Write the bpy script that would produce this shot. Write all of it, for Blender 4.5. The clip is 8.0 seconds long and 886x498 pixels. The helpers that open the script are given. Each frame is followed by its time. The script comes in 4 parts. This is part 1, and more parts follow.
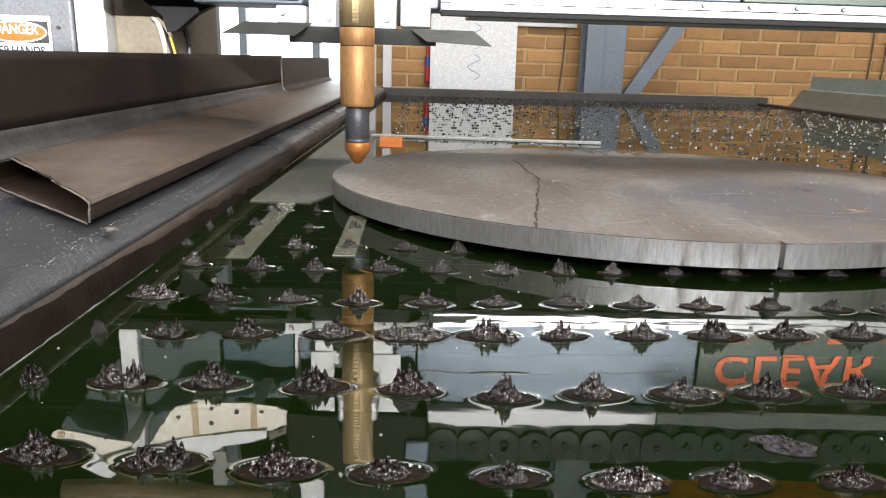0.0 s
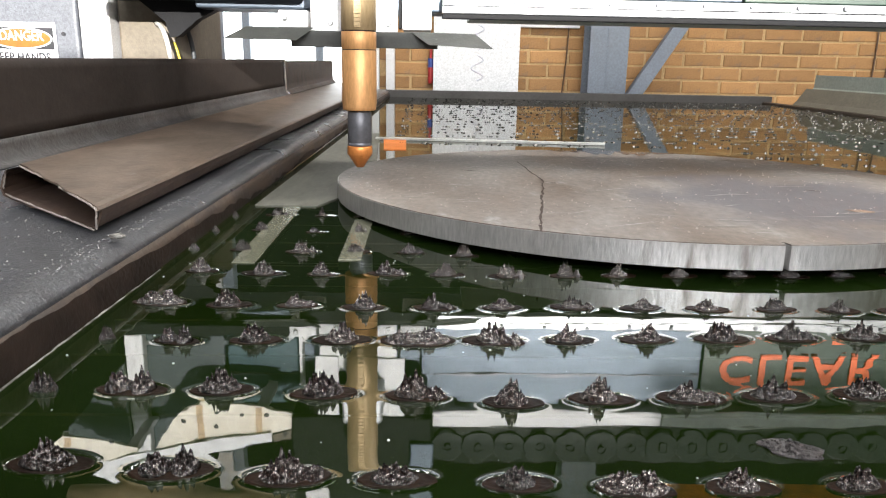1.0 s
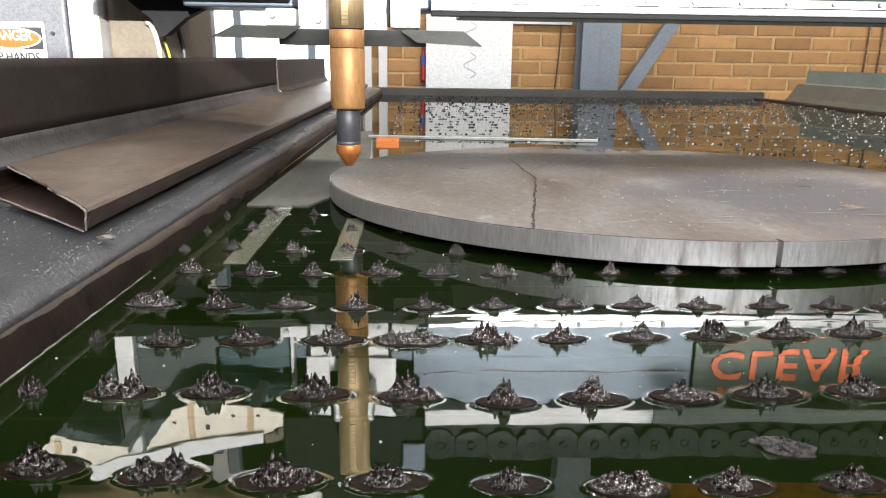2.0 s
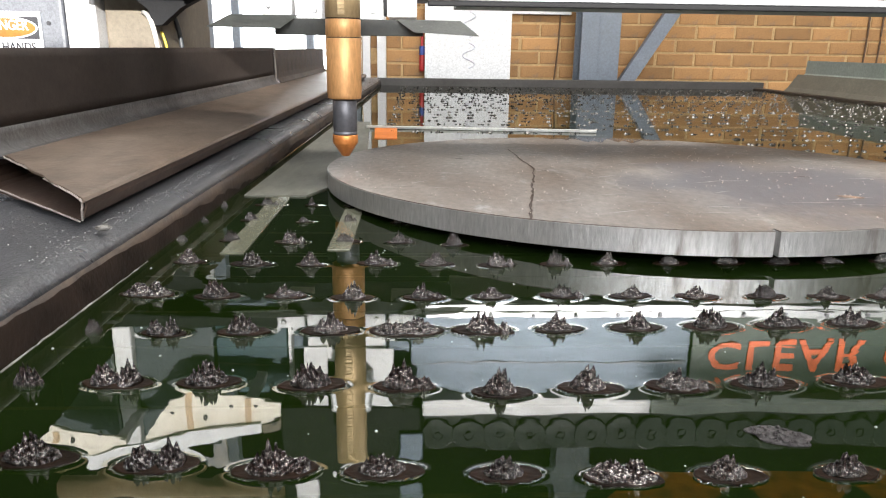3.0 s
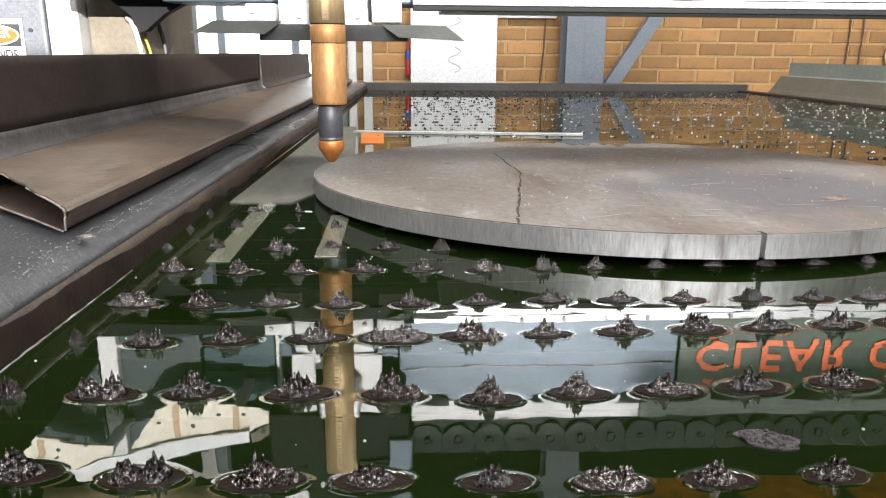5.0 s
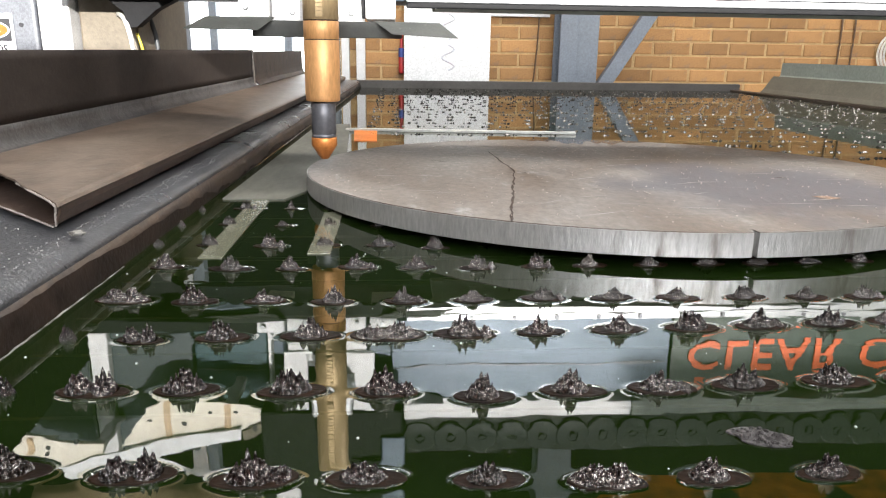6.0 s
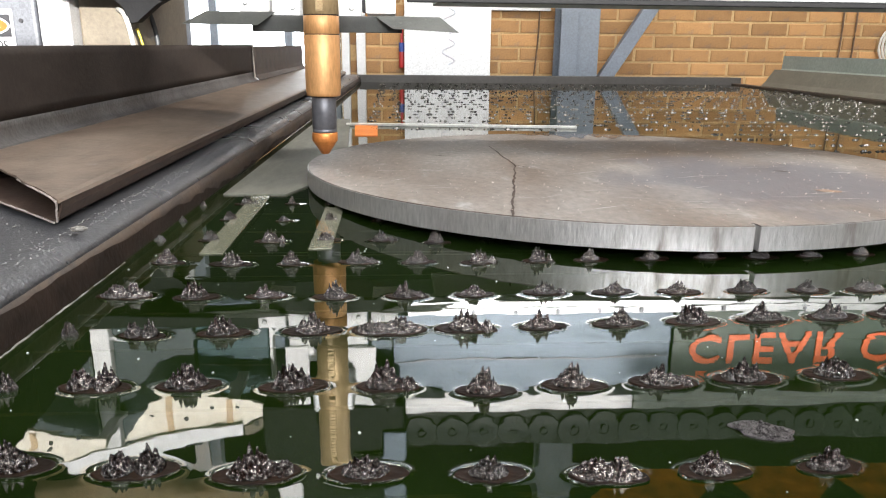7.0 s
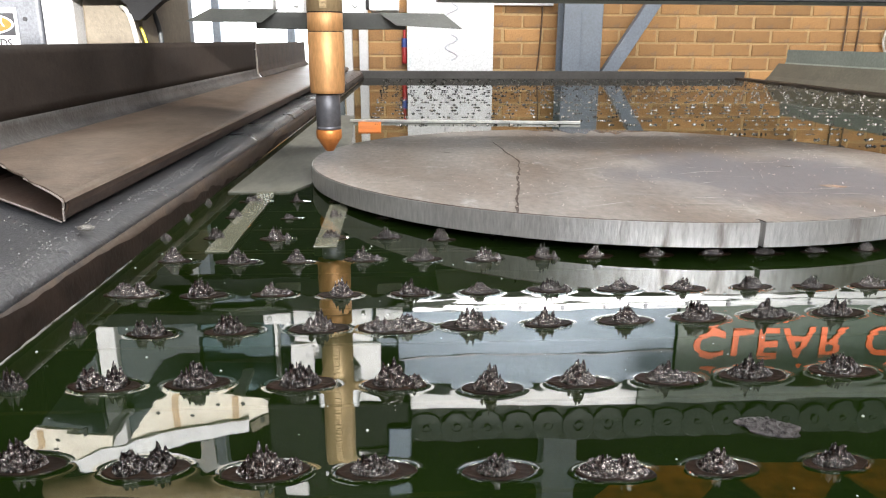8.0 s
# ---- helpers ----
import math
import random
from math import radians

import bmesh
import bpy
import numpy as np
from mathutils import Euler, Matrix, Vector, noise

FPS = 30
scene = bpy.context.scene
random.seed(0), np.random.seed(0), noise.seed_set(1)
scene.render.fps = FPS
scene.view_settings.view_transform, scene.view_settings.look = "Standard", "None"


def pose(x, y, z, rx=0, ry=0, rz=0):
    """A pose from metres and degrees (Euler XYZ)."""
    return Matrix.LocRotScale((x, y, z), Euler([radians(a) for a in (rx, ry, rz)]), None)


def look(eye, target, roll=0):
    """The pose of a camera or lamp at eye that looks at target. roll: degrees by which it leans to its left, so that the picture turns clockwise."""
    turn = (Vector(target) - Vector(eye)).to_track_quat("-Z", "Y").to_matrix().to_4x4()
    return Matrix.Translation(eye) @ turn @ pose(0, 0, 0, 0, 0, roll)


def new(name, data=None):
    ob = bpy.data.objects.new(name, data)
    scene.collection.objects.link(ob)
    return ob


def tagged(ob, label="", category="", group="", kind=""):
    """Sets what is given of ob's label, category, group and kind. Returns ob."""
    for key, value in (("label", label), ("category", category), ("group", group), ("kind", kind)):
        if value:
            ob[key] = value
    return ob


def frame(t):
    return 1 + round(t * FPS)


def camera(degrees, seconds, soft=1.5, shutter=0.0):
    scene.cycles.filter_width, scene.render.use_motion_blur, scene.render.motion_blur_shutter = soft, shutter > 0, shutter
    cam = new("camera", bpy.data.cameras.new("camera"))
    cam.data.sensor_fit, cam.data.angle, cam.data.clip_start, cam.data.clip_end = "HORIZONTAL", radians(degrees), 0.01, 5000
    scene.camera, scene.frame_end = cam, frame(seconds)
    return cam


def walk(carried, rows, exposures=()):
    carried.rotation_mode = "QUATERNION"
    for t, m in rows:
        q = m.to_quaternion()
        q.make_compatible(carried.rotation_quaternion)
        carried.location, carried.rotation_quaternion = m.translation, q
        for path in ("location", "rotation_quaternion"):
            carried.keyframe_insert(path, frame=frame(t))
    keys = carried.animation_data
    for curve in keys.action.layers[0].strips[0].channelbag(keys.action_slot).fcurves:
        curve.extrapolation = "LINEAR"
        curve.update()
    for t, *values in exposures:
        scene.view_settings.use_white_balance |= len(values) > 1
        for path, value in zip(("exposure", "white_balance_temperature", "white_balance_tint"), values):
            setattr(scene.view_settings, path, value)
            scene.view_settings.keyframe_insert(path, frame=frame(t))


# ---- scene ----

# ---- camera ----
cam = camera(62.8, 8.0, soft=1.1)
PATH = [
    (0, (0.004, -0.341, 0.908), (0.078, 1.593, 0.402), 1.6),
    (0.5, (0.002, -0.343, 0.909), (0.059, 1.585, 0.381), 1.5),
    (1, (0.003, -0.342, 0.911), (0.065, 1.592, 0.408), 1.1),
    (2.5, (0.006, -0.339, 0.912), (0.086, 1.59, 0.39), 0.8),
    (3, (0.007, -0.339, 0.911), (0.087, 1.587, 0.377), 0.8),
    (3.5, (0.006, -0.339, 0.911), (0.089, 1.587, 0.379), 0.8),
    (4, (0.007, -0.337, 0.911), (0.103, 1.59, 0.386), 0.8),
    (4.5, (0.008, -0.337, 0.913), (0.111, 1.591, 0.389), 0.4),
    (6, (0.007, -0.335, 0.911), (0.14, 1.59, 0.383), 0.8),
    (6.5, (0.008, -0.335, 0.912), (0.14, 1.587, 0.376), 0.4),
    (7, (0.007, -0.335, 0.911), (0.137, 1.586, 0.369), 0.6),
    (7.5, (0.006, -0.336, 0.914), (0.129, 1.584, 0.367), 0.1),
    (8, (0.005, -0.336, 0.913), (0.126, 1.582, 0.359), 0.3),
]
walk(cam, [(t, look(eye, target, roll)) for t, eye, target, roll in PATH], [(0, 1.24), (0.5, 1.50), (1, 1.52), (2.5, 1.45), (3, 1.56), (4, 1.61), (8, 1.68)])

# ---- world and light ----
world = bpy.data.worlds.new("sky")
scene.world = world
world.use_nodes = True
sky = world.node_tree.nodes.new("ShaderNodeTexSky")
sky.sky_type, sky.sun_disc = "NISHITA", False
sky.sun_elevation, sky.sun_rotation = radians(12), radians(171)
world.node_tree.nodes["Background"].inputs["Strength"].default_value = 0.15
world.node_tree.links.new(sky.outputs[0], world.node_tree.nodes["Background"].inputs["Color"])


def area_lamp(name, x, y, z, target, w, h, watts, colour):
    data = bpy.data.lights.new(name, "AREA")
    data.shape, data.size, data.size_y, data.energy, data.color = "RECTANGLE", w, h, watts, colour
    ob = new(name, data)
    ob.matrix_world = look((x, y, z), target)
    return ob


# added unseen lamps for front and roof daylight; low sun enters above the sill
area_lamp("front_fill", 1.0, -4.42, 3.1, (0.7, 0, 2.2), 4.4, 1.5, 160, (0.97, 0.98, 1.0))
area_lamp("roof_fill", 0.6, -1.4, 4.42, (0.6, -1.4, 0), 5.0, 1.8, 60, (0.95, 0.98, 1.0))
area_lamp("roof_fill", 1.0, 1.7, 4.42, (1.0, 1.7, 0), 5.6, 0.9, 105, (1.0, 0.97, 0.92))

SUN_WAY = Vector((-0.16, 0.955, -0.207)).normalized()
sun = new("sun", bpy.data.lights.new("sun", "SUN"))
sun.data.energy, sun.data.angle, sun.data.color = 5.0, radians(0.5), (1.0, 0.97, 0.92)
sun.matrix_world = look((1.5, -8, 5), Vector((1.5, -8, 5)) + SUN_WAY)


# ---- materials ----
def material(name, base, second=None, amount=0.6, scale=6.0, fine=90.0, rough=0.6, metal=0.0, bump=0.15, bump_scale=160.0,
             stretch=(1, 1, 1), third=None, third_scale=22.0, third_at=0.62, rough_span=0.12, per_piece=0.0, spec=0.5, coat=0.0, grain_depth=0.35):
    """A procedural surface: two tones at a coarse scale, grain at a fine one, optional spots, relief and uneven gloss."""
    m = bpy.data.materials.new(name)
    m.use_nodes = True
    nt = m.node_tree
    n, l = nt.nodes, nt.links
    bsdf = n["Principled BSDF"]
    bsdf.inputs["Metallic"].default_value = metal
    bsdf.inputs["Specular IOR Level"].default_value = spec
    bsdf.inputs["Coat Weight"].default_value, bsdf.inputs["Coat Roughness"].default_value = coat, 0.06
    tc = n.new("ShaderNodeTexCoord")
    mp = n.new("ShaderNodeMapping")
    mp.inputs["Scale"].default_value = stretch
    l.new(tc.outputs["Object"], mp.inputs["Vector"])

    def noise_node(sc, detail=5.0):
        t = n.new("ShaderNodeTexNoise")
        t.inputs["Scale"].default_value, t.inputs["Detail"].default_value = sc, detail
        t.inputs["Roughness"].default_value = 0.62
        l.new(mp.outputs["Vector"], t.inputs["Vector"])
        return t.outputs["Fac"]

    def mix(fac, a, b, mode="MIX"):
        x = n.new("ShaderNodeMix")
        x.data_type, x.blend_type = "RGBA", mode
        for sock, val in ((x.inputs[0], fac), (x.inputs[6], a), (x.inputs[7], b)):
            if hasattr(val, "is_linked"):
                l.new(val, sock)
            else:
                sock.default_value = val if isinstance(val, float) else (*val, 1)
        return x.outputs[2]

    def ramp(fac, lo, hi):
        r = n.new("ShaderNodeMapRange")
        r.inputs["From Min"].default_value, r.inputs["From Max"].default_value = lo, hi
        l.new(fac, r.inputs["Value"])
        return r.outputs[0]

    second = second or tuple(c * 0.7 for c in base)
    coarse, grain = noise_node(scale), noise_node(fine, 3.0)
    colour = mix(ramp(coarse, 0.5 - 0.3 * amount, 0.5 + 0.3 * amount), base, second)
    if third:
        colour = mix(ramp(noise_node(third_scale, 6.0), third_at, third_at + 0.08), colour, third)
    colour = mix(ramp(grain, 0.25, 0.75), colour, mix(grain_depth, colour, (0.0, 0.0, 0.0)))
    if per_piece:
        info = n.new("ShaderNodeObjectInfo")
        hsv = n.new("ShaderNodeHueSaturation")
        l.new(colour, hsv.inputs["Color"])
        val = n.new("ShaderNodeMapRange")
        val.inputs["To Min"].default_value, val.inputs["To Max"].default_value = 1 - per_piece, 1 + per_piece
        l.new(info.outputs["Random"], val.inputs["Value"])
        l.new(val.outputs[0], hsv.inputs["Value"])
        colour = hsv.outputs["Color"]
    l.new(colour, bsdf.inputs["Base Color"])
    rr = n.new("ShaderNodeMapRange")
    rr.inputs["To Min"].default_value, rr.inputs["To Max"].default_value = max(0.02, rough - rough_span), min(1, rough + rough_span)
    l.new(coarse, rr.inputs["Value"])
    l.new(rr.outputs[0], bsdf.inputs["Roughness"])
    if bump:
        b = n.new("ShaderNodeBump")
        b.inputs["Strength"].default_value, b.inputs["Distance"].default_value = bump, 0.004
        l.new(noise_node(bump_scale, 4.0), b.inputs["Height"])
        l.new(b.outputs[0], bsdf.inputs["Normal"])
    return m


def glow(name, colour, strength):
    m = bpy.data.materials.new(name)
    m.use_nodes = True
    nt = m.node_tree
    nt.nodes.remove(nt.nodes["Principled BSDF"])
    e = nt.nodes.new("ShaderNodeEmission")
    e.inputs["Color"].default_value, e.inputs["Strength"].default_value = (*colour, 1), strength
    nt.links.new(e.outputs[0], nt.nodes["Material Output"].inputs["Surface"])
    return m


def water_material():
    """Murky green water: partly clear, partly cloudy, under a mirror-like skin."""
    m = bpy.data.materials.new("murky_green_water")
    m.use_nodes = True
    nt = m.node_tree
    n, l = nt.nodes, nt.links
    n.remove(n["Principled BSDF"])
    tc = n.new("ShaderNodeTexCoord")
    cloud = n.new("ShaderNodeTexNoise")
    cloud.inputs["Scale"].default_value = 5.0
    l.new(tc.outputs["Object"], cloud.inputs["Vector"])
    tone = n.new("ShaderNodeMix")
    tone.data_type = "RGBA"
    tone.inputs[6].default_value, tone.inputs[7].default_value = (0.0036, 0.0072, 0.0012, 1), (0.0115, 0.028, 0.0030, 1)
    l.new(cloud.outputs["Fac"], tone.inputs[0])
    murk = n.new("ShaderNodeBsdfDiffuse")
    l.new(tone.outputs[2], murk.inputs["Color"])
    clear = n.new("ShaderNodeBsdfTransparent")
    clear.inputs["Color"].default_value = (0.74, 0.66, 0.34, 1)
    body = n.new("ShaderNodeMixShader")
    body.inputs[0].default_value = 0.55
    l.new(murk.outputs[0], body.inputs[1])
    l.new(clear.outputs[0], body.inputs[2])
    swell = n.new("ShaderNodeTexNoise")
    swell.inputs["Scale"].default_value, swell.inputs["Detail"].default_value = 26.0, 2.0
    mp = n.new("ShaderNodeMapping")
    mp.inputs["Scale"].default_value = (0.55, 1.3, 1)
    l.new(tc.outputs["Object"], mp.inputs["Vector"])
    l.new(mp.outputs[0], swell.inputs["Vector"])
    b = n.new("ShaderNodeBump")
    b.inputs["Strength"].default_value, b.inputs["Distance"].default_value = 0.04, 0.002
    l.new(swell.outputs["Fac"], b.inputs["Height"])
    skin = n.new("ShaderNodeBsdfGlossy")
    skin.inputs["Roughness"].default_value = 0.015
    l.new(b.outputs[0], skin.inputs["Normal"])
    fres = n.new("ShaderNodeFresnel")
    fres.inputs["IOR"].default_value = 2.1
    l.new(b.outputs[0], fres.inputs["Normal"])
    top = n.new("ShaderNodeMixShader")
    l.new(fres.outputs[0], top.inputs[0])
    l.new(body.outputs[0], top.inputs[1])
    l.new(skin.outputs[0], top.inputs[2])
    l.new(top.outputs[0], n["Material Output"].inputs["Surface"])
    return m


def add_patch(m, colour, centre, radii, soft=0.35):
    """Blends a ragged oval patch of another tone into a material's base colour."""
    n, l = m.node_tree.nodes, m.node_tree.links
    base = n["Principled BSDF"].inputs["Base Color"]
    old = base.links[0].from_socket
    tc, noise = n.new("ShaderNodeTexCoord"), n.new("ShaderNodeTexNoise")
    noise.inputs["Scale"].default_value, noise.inputs["Detail"].default_value = 7.0, 7.0
    l.new(tc.outputs["Object"], noise.inputs["Vector"])
    mp = n.new("ShaderNodeMapping")
    mp.vector_type = "TEXTURE"
    mp.inputs["Location"].default_value = (*centre, 0)
    mp.inputs["Scale"].default_value = (*radii, 1)
    l.new(tc.outputs["Object"], mp.inputs["Vector"])
    size = n.new("ShaderNodeVectorMath")
    size.operation = "LENGTH"
    l.new(mp.outputs[0], size.inputs[0])
    add = n.new("ShaderNodeMath")
    add.operation = "MULTIPLY_ADD"
    add.inputs[1].default_value = 1.5
    l.new(noise.outputs["Fac"], add.inputs[0])
    l.new(size.outputs["Value"], add.inputs[2])
    fac = n.new("ShaderNodeMapRange")
    fac.inputs["From Min"].default_value, fac.inputs["From Max"].default_value = 1.75 + soft, 1.75 - soft
    fac.inputs["To Max"].default_value = 0.8
    l.new(add.outputs[0], fac.inputs["Value"])
    mix = n.new("ShaderNodeMix")
    mix.data_type = "RGBA"
    mix.inputs[7].default_value = (*colour, 1)
    l.new(fac.outputs[0], mix.inputs[0])
    l.new(old, mix.inputs[6])
    l.new(mix.outputs[2], base)


WATER = water_material()
SILT = material("green_black_silt", (0.006, 0.018, 0.003), (0.014, 0.034, 0.006), scale=4, rough=0.9)
MILL = material("brown_grey_mill_scale", (0.165, 0.13, 0.106), (0.27, 0.245, 0.225), amount=0.4, scale=3.0, fine=75, rough=0.48, metal=0.3, bump=0.25, bump_scale=70,
                third=(0.29, 0.27, 0.255), third_scale=20, third_at=0.60, stretch=(1.6, 0.8, 1.0), rough_span=0.2, grain_depth=0.5)
add_patch(MILL, (0.088, 0.086, 0.100), (0.17, -0.19), (0.19, 0.24), 0.22)
WETSCALE = material("wet_dark_scale", (0.085, 0.075, 0.066), (0.12, 0.105, 0.095), amount=0.5, scale=12, fine=75, rough=0.16, metal=0.3, bump=0.1)
RUSTMARK = material("pale_rust_mark", (0.30, 0.17, 0.10), (0.2, 0.15, 0.12), scale=60, rough=0.7)
SCRATCH = material("pale_scratch", (0.40, 0.385, 0.37), (0.28, 0.26, 0.25), scale=40, rough=0.5, metal=0.3)
CUT = material("bright_cut_steel", (0.68, 0.68, 0.68), (0.42, 0.40, 0.38), amount=0.7, scale=5, fine=300, rough=0.34, metal=0.75, bump=0.2, bump_scale=220,
               stretch=(1, 1, 0.2), third=(0.20, 0.165, 0.14), third_scale=11, third_at=0.56)
RUST = material("rusty_dark_steel", (0.036, 0.023, 0.016), (0.066, 0.043, 0.028), amount=0.8, scale=14, rough=0.6, metal=0.1, bump=0.3,
                third=(0.03, 0.019, 0.014), third_scale=16, third_at=0.49)
TRAY = material("oxidised_brown_sheet", (0.15, 0.102, 0.072), (0.205, 0.16, 0.13), amount=0.8, scale=7, fine=38, rough=0.43, metal=0.45, bump=0.2, grain_depth=0.5,
                third=(0.25, 0.225, 0.21), third_scale=30, third_at=0.66, stretch=(1, 0.45, 1))
# Blue-grey sheen along the tray's fold, given as a colour
BEVEL = material("blue_grey_fold_sheen", (0.105, 0.10, 0.10), (0.066, 0.058, 0.054), amount=0.7, scale=16, fine=120, rough=0.5, metal=0.35, bump=0.25, grain_depth=0.5)
# Darker copy of the oxidised sheet: shade of inside and front in its colour
TRAYDARK = material("brown_oxide_with_shade", (0.12, 0.078, 0.058), (0.065, 0.043, 0.033), amount=0.8, scale=9, fine=60, rough=0.5, metal=0.3, bump=0.2, stretch=(1, 0.5, 1))
# Wet crust, blackened further to stand for the tip's dark reflection
SHELF = material("wet_crust_dark_reflection", (0.005, 0.0035, 0.0025), (0.014, 0.007, 0.004), scale=3, fine=14, rough=0.42, bump=0.1, bump_scale=9, spec=0.06, per_piece=0.3)
SUNKEN = material("orange_rusted_lug", (0.52, 0.18, 0.04), (0.24, 0.08, 0.02), scale=45, rough=0.8, bump=0.3)
OLIVESTRIP = material("olive_strip", (0.15, 0.15, 0.11), (0.11, 0.11, 0.075), scale=14, rough=0.1, metal=0.1, bump=0.05)
TIDE = material("pale_tide_crust", (0.26, 0.25, 0.23), (0.10, 0.09, 0.08), amount=0.4, scale=45, rough=0.5, bump=0.3)
# The flange's shade is put into this darker oxide colour
DARKTRAY = material("oxidised_sheet_with_shade", (0.030, 0.024, 0.021), (0.045, 0.035, 0.030), amount=0.8, scale=5, fine=50, rough=0.6, metal=0.0, bump=0.12, stretch=(1, 0.6, 1), spec=0.1)
EDGE = material("bare_sheared_edge", (0.55, 0.5, 0.46), (0.35, 0.3, 0.27), scale=60, rough=0.5, metal=0.4)
GREYTOP = material("dusty_grey_steel", (0.125, 0.127, 0.137), (0.064, 0.064, 0.070), amount=0.8, scale=12, fine=160, rough=0.3, metal=0.4, bump=0.4, bump_scale=260, grain_depth=0.5,
                   third=(0.28, 0.28, 0.29), third_scale=170, third_at=0.64)
# Dark wet slag; the pale second tone paints small glints into its colour
SLAG = material("wet_dark_slag_glints", (0.016, 0.012, 0.010), (0.29, 0.27, 0.255), amount=0.20, scale=6, fine=16, rough=0.13, metal=0.85, bump=0.35, bump_scale=12,
                third=(0.022, 0.012, 0.009), third_scale=5.0, third_at=0.48, rough_span=0.14, coat=0.5, per_piece=0.35)
FLAKE = material("dark_lumpy_scum", (0.035, 0.03, 0.03), (0.12, 0.11, 0.11), amount=0.4, scale=260, rough=0.4, metal=0.5, bump=1.0, bump_scale=420)
FARSLAG = material("dark_wet_crust", (0.03, 0.026, 0.024), (0.13, 0.118, 0.108), amount=0.4, scale=60, rough=0.25, metal=0.6, coat=0.3)
GRIT = material("grey_grit", (0.32, 0.32, 0.32), (0.2, 0.2, 0.2), scale=200, rough=0.4, metal=0.4)
WETBLACK = material("black_wet_slime", (0.012, 0.008, 0.006), (0.024, 0.015, 0.011), scale=30, rough=0.6, bump=0.3, spec=0.1)
SLAT = material("corroded_slat_steel", (0.035, 0.028, 0.012), (0.02, 0.018, 0.008), scale=30, rough=0.8, bump=0.3)
WETSHEET = material("wet_grey_sheet", (0.14, 0.136, 0.112), (0.09, 0.088, 0.068), scale=14, rough=0.6, metal=0.15, bump=0.1, stretch=(1, 0.3, 1))
BARS = material("pale_steel_bar", (0.55, 0.55, 0.52), (0.44, 0.44, 0.42), scale=14, rough=0.5, metal=0.3)
BRASS = material("worn_brass", (0.68, 0.365, 0.15), (0.58, 0.29, 0.11), amount=0.9, scale=22, fine=260, rough=0.48, metal=0.45, bump=0.06, stretch=(1, 1, 0.25))
PALEBRASS = material("pale_yellow_brass", (0.47, 0.345, 0.19), (0.38, 0.27, 0.14), amount=0.9, scale=22, fine=260, rough=0.48, metal=0.45, bump=0.06, stretch=(1, 1, 0.25))
ENDGREY = material("dark_grey_green_plate", (0.046, 0.060, 0.072), (0.038, 0.049, 0.058), scale=8, rough=0.5, bump=0.08)
TEAL = material("dark_teal_panel", (0.04, 0.082, 0.10), (0.028, 0.058, 0.075), scale=6, rough=0.4, metal=0.2, bump=0.05)
COPPER = material("hot_copper_cap", (0.72, 0.27, 0.07), (0.58, 0.2, 0.05), scale=60, rough=0.42, metal=0.5, bump=0.05)
GUNMETAL = material("dark_gunmetal_sleeve", (0.17, 0.17, 0.19), (0.11, 0.11, 0.12), scale=30, rough=0.42, metal=0.5, bump=0.05)
GROOVE = material("dark_groove", (0.045, 0.025, 0.014), scale=40, rough=0.6, metal=0.4)
ALU = material("machined_aluminium", (0.47, 0.48, 0.49), (0.38, 0.39, 0.40), scale=8, fine=200, rough=0.34, metal=0.6, bump=0.04, stretch=(0.2, 1, 1))
WHITEPLATE = material("painted_white_plate", (0.74, 0.74, 0.75), (0.66, 0.66, 0.67), scale=14, fine=260, rough=0.45, bump=0.06)
BLUEPANEL = material("blue_grey_brushed_panel", (0.095, 0.12, 0.155), (0.065, 0.085, 0.11), scale=6, rough=0.4, metal=0.45, bump=0.05, stretch=(0.15, 1, 1))
GREENPANEL = material("dark_green_painted_panel", (0.022, 0.045, 0.032), (0.032, 0.055, 0.04), scale=5, rough=0.4, bump=0.04)
ORANGE = material("orange_red_lettering", (0.85, 0.15, 0.03), (0.72, 0.12, 0.025), scale=20, rough=0.45)
RUBBER = material("black_rubber", (0.022, 0.024, 0.022), (0.05, 0.052, 0.046), scale=30, fine=240, rough=0.62, bump=0.15, third=(0.13, 0.13, 0.11), third_scale=45, third_at=0.70)
FLAP = material("olive_grey_rubber", (0.055, 0.058, 0.050), (0.036, 0.038, 0.034), scale=20, fine=240, rough=0.55, bump=0.15, third=(0.15, 0.15, 0.13), third_scale=35, third_at=0.66)
BLACK = material("black_paint", (0.006, 0.006, 0.007), (0.012, 0.012, 0.013), scale=14, rough=0.6, spec=0.12)
CHAIN = material("grey_plastic_chain", (0.024, 0.031, 0.028), (0.018, 0.023, 0.021), scale=30, rough=0.5)
CHAINBACK = material("dark_chain_gap", (0.014, 0.018, 0.015), scale=30, rough=0.6)
BUBBLE = material("pale_froth", (0.35, 0.36, 0.33), (0.2, 0.22, 0.18), scale=200, rough=0.12, spec=0.8, bump=0.0)
SPECKLE = material("speckled_grey_enamel", (0.14, 0.147, 0.166), (0.098, 0.103, 0.12), amount=0.4, scale=190, fine=420, rough=0.5, bump=0.2, bump_scale=260)
BEIGE = material("beige_painted_steel", (0.17, 0.14, 0.10), (0.13, 0.107, 0.078), scale=7, rough=0.55)
TAN = material("tan_rust_stain", (0.62, 0.47, 0.30), (0.52, 0.37, 0.22), scale=20, rough=0.55)
CREAM = material("cream_painted_tray", (0.88, 0.84, 0.74), (0.82, 0.76, 0.64), scale=10, rough=0.5, third=(0.55, 0.40, 0.22), third_scale=16, third_at=0.66)
WHITE = material("white_board", (0.82, 0.83, 0.85), (0.78, 0.79, 0.81), scale=4, rough=0.5, bump=0.03)
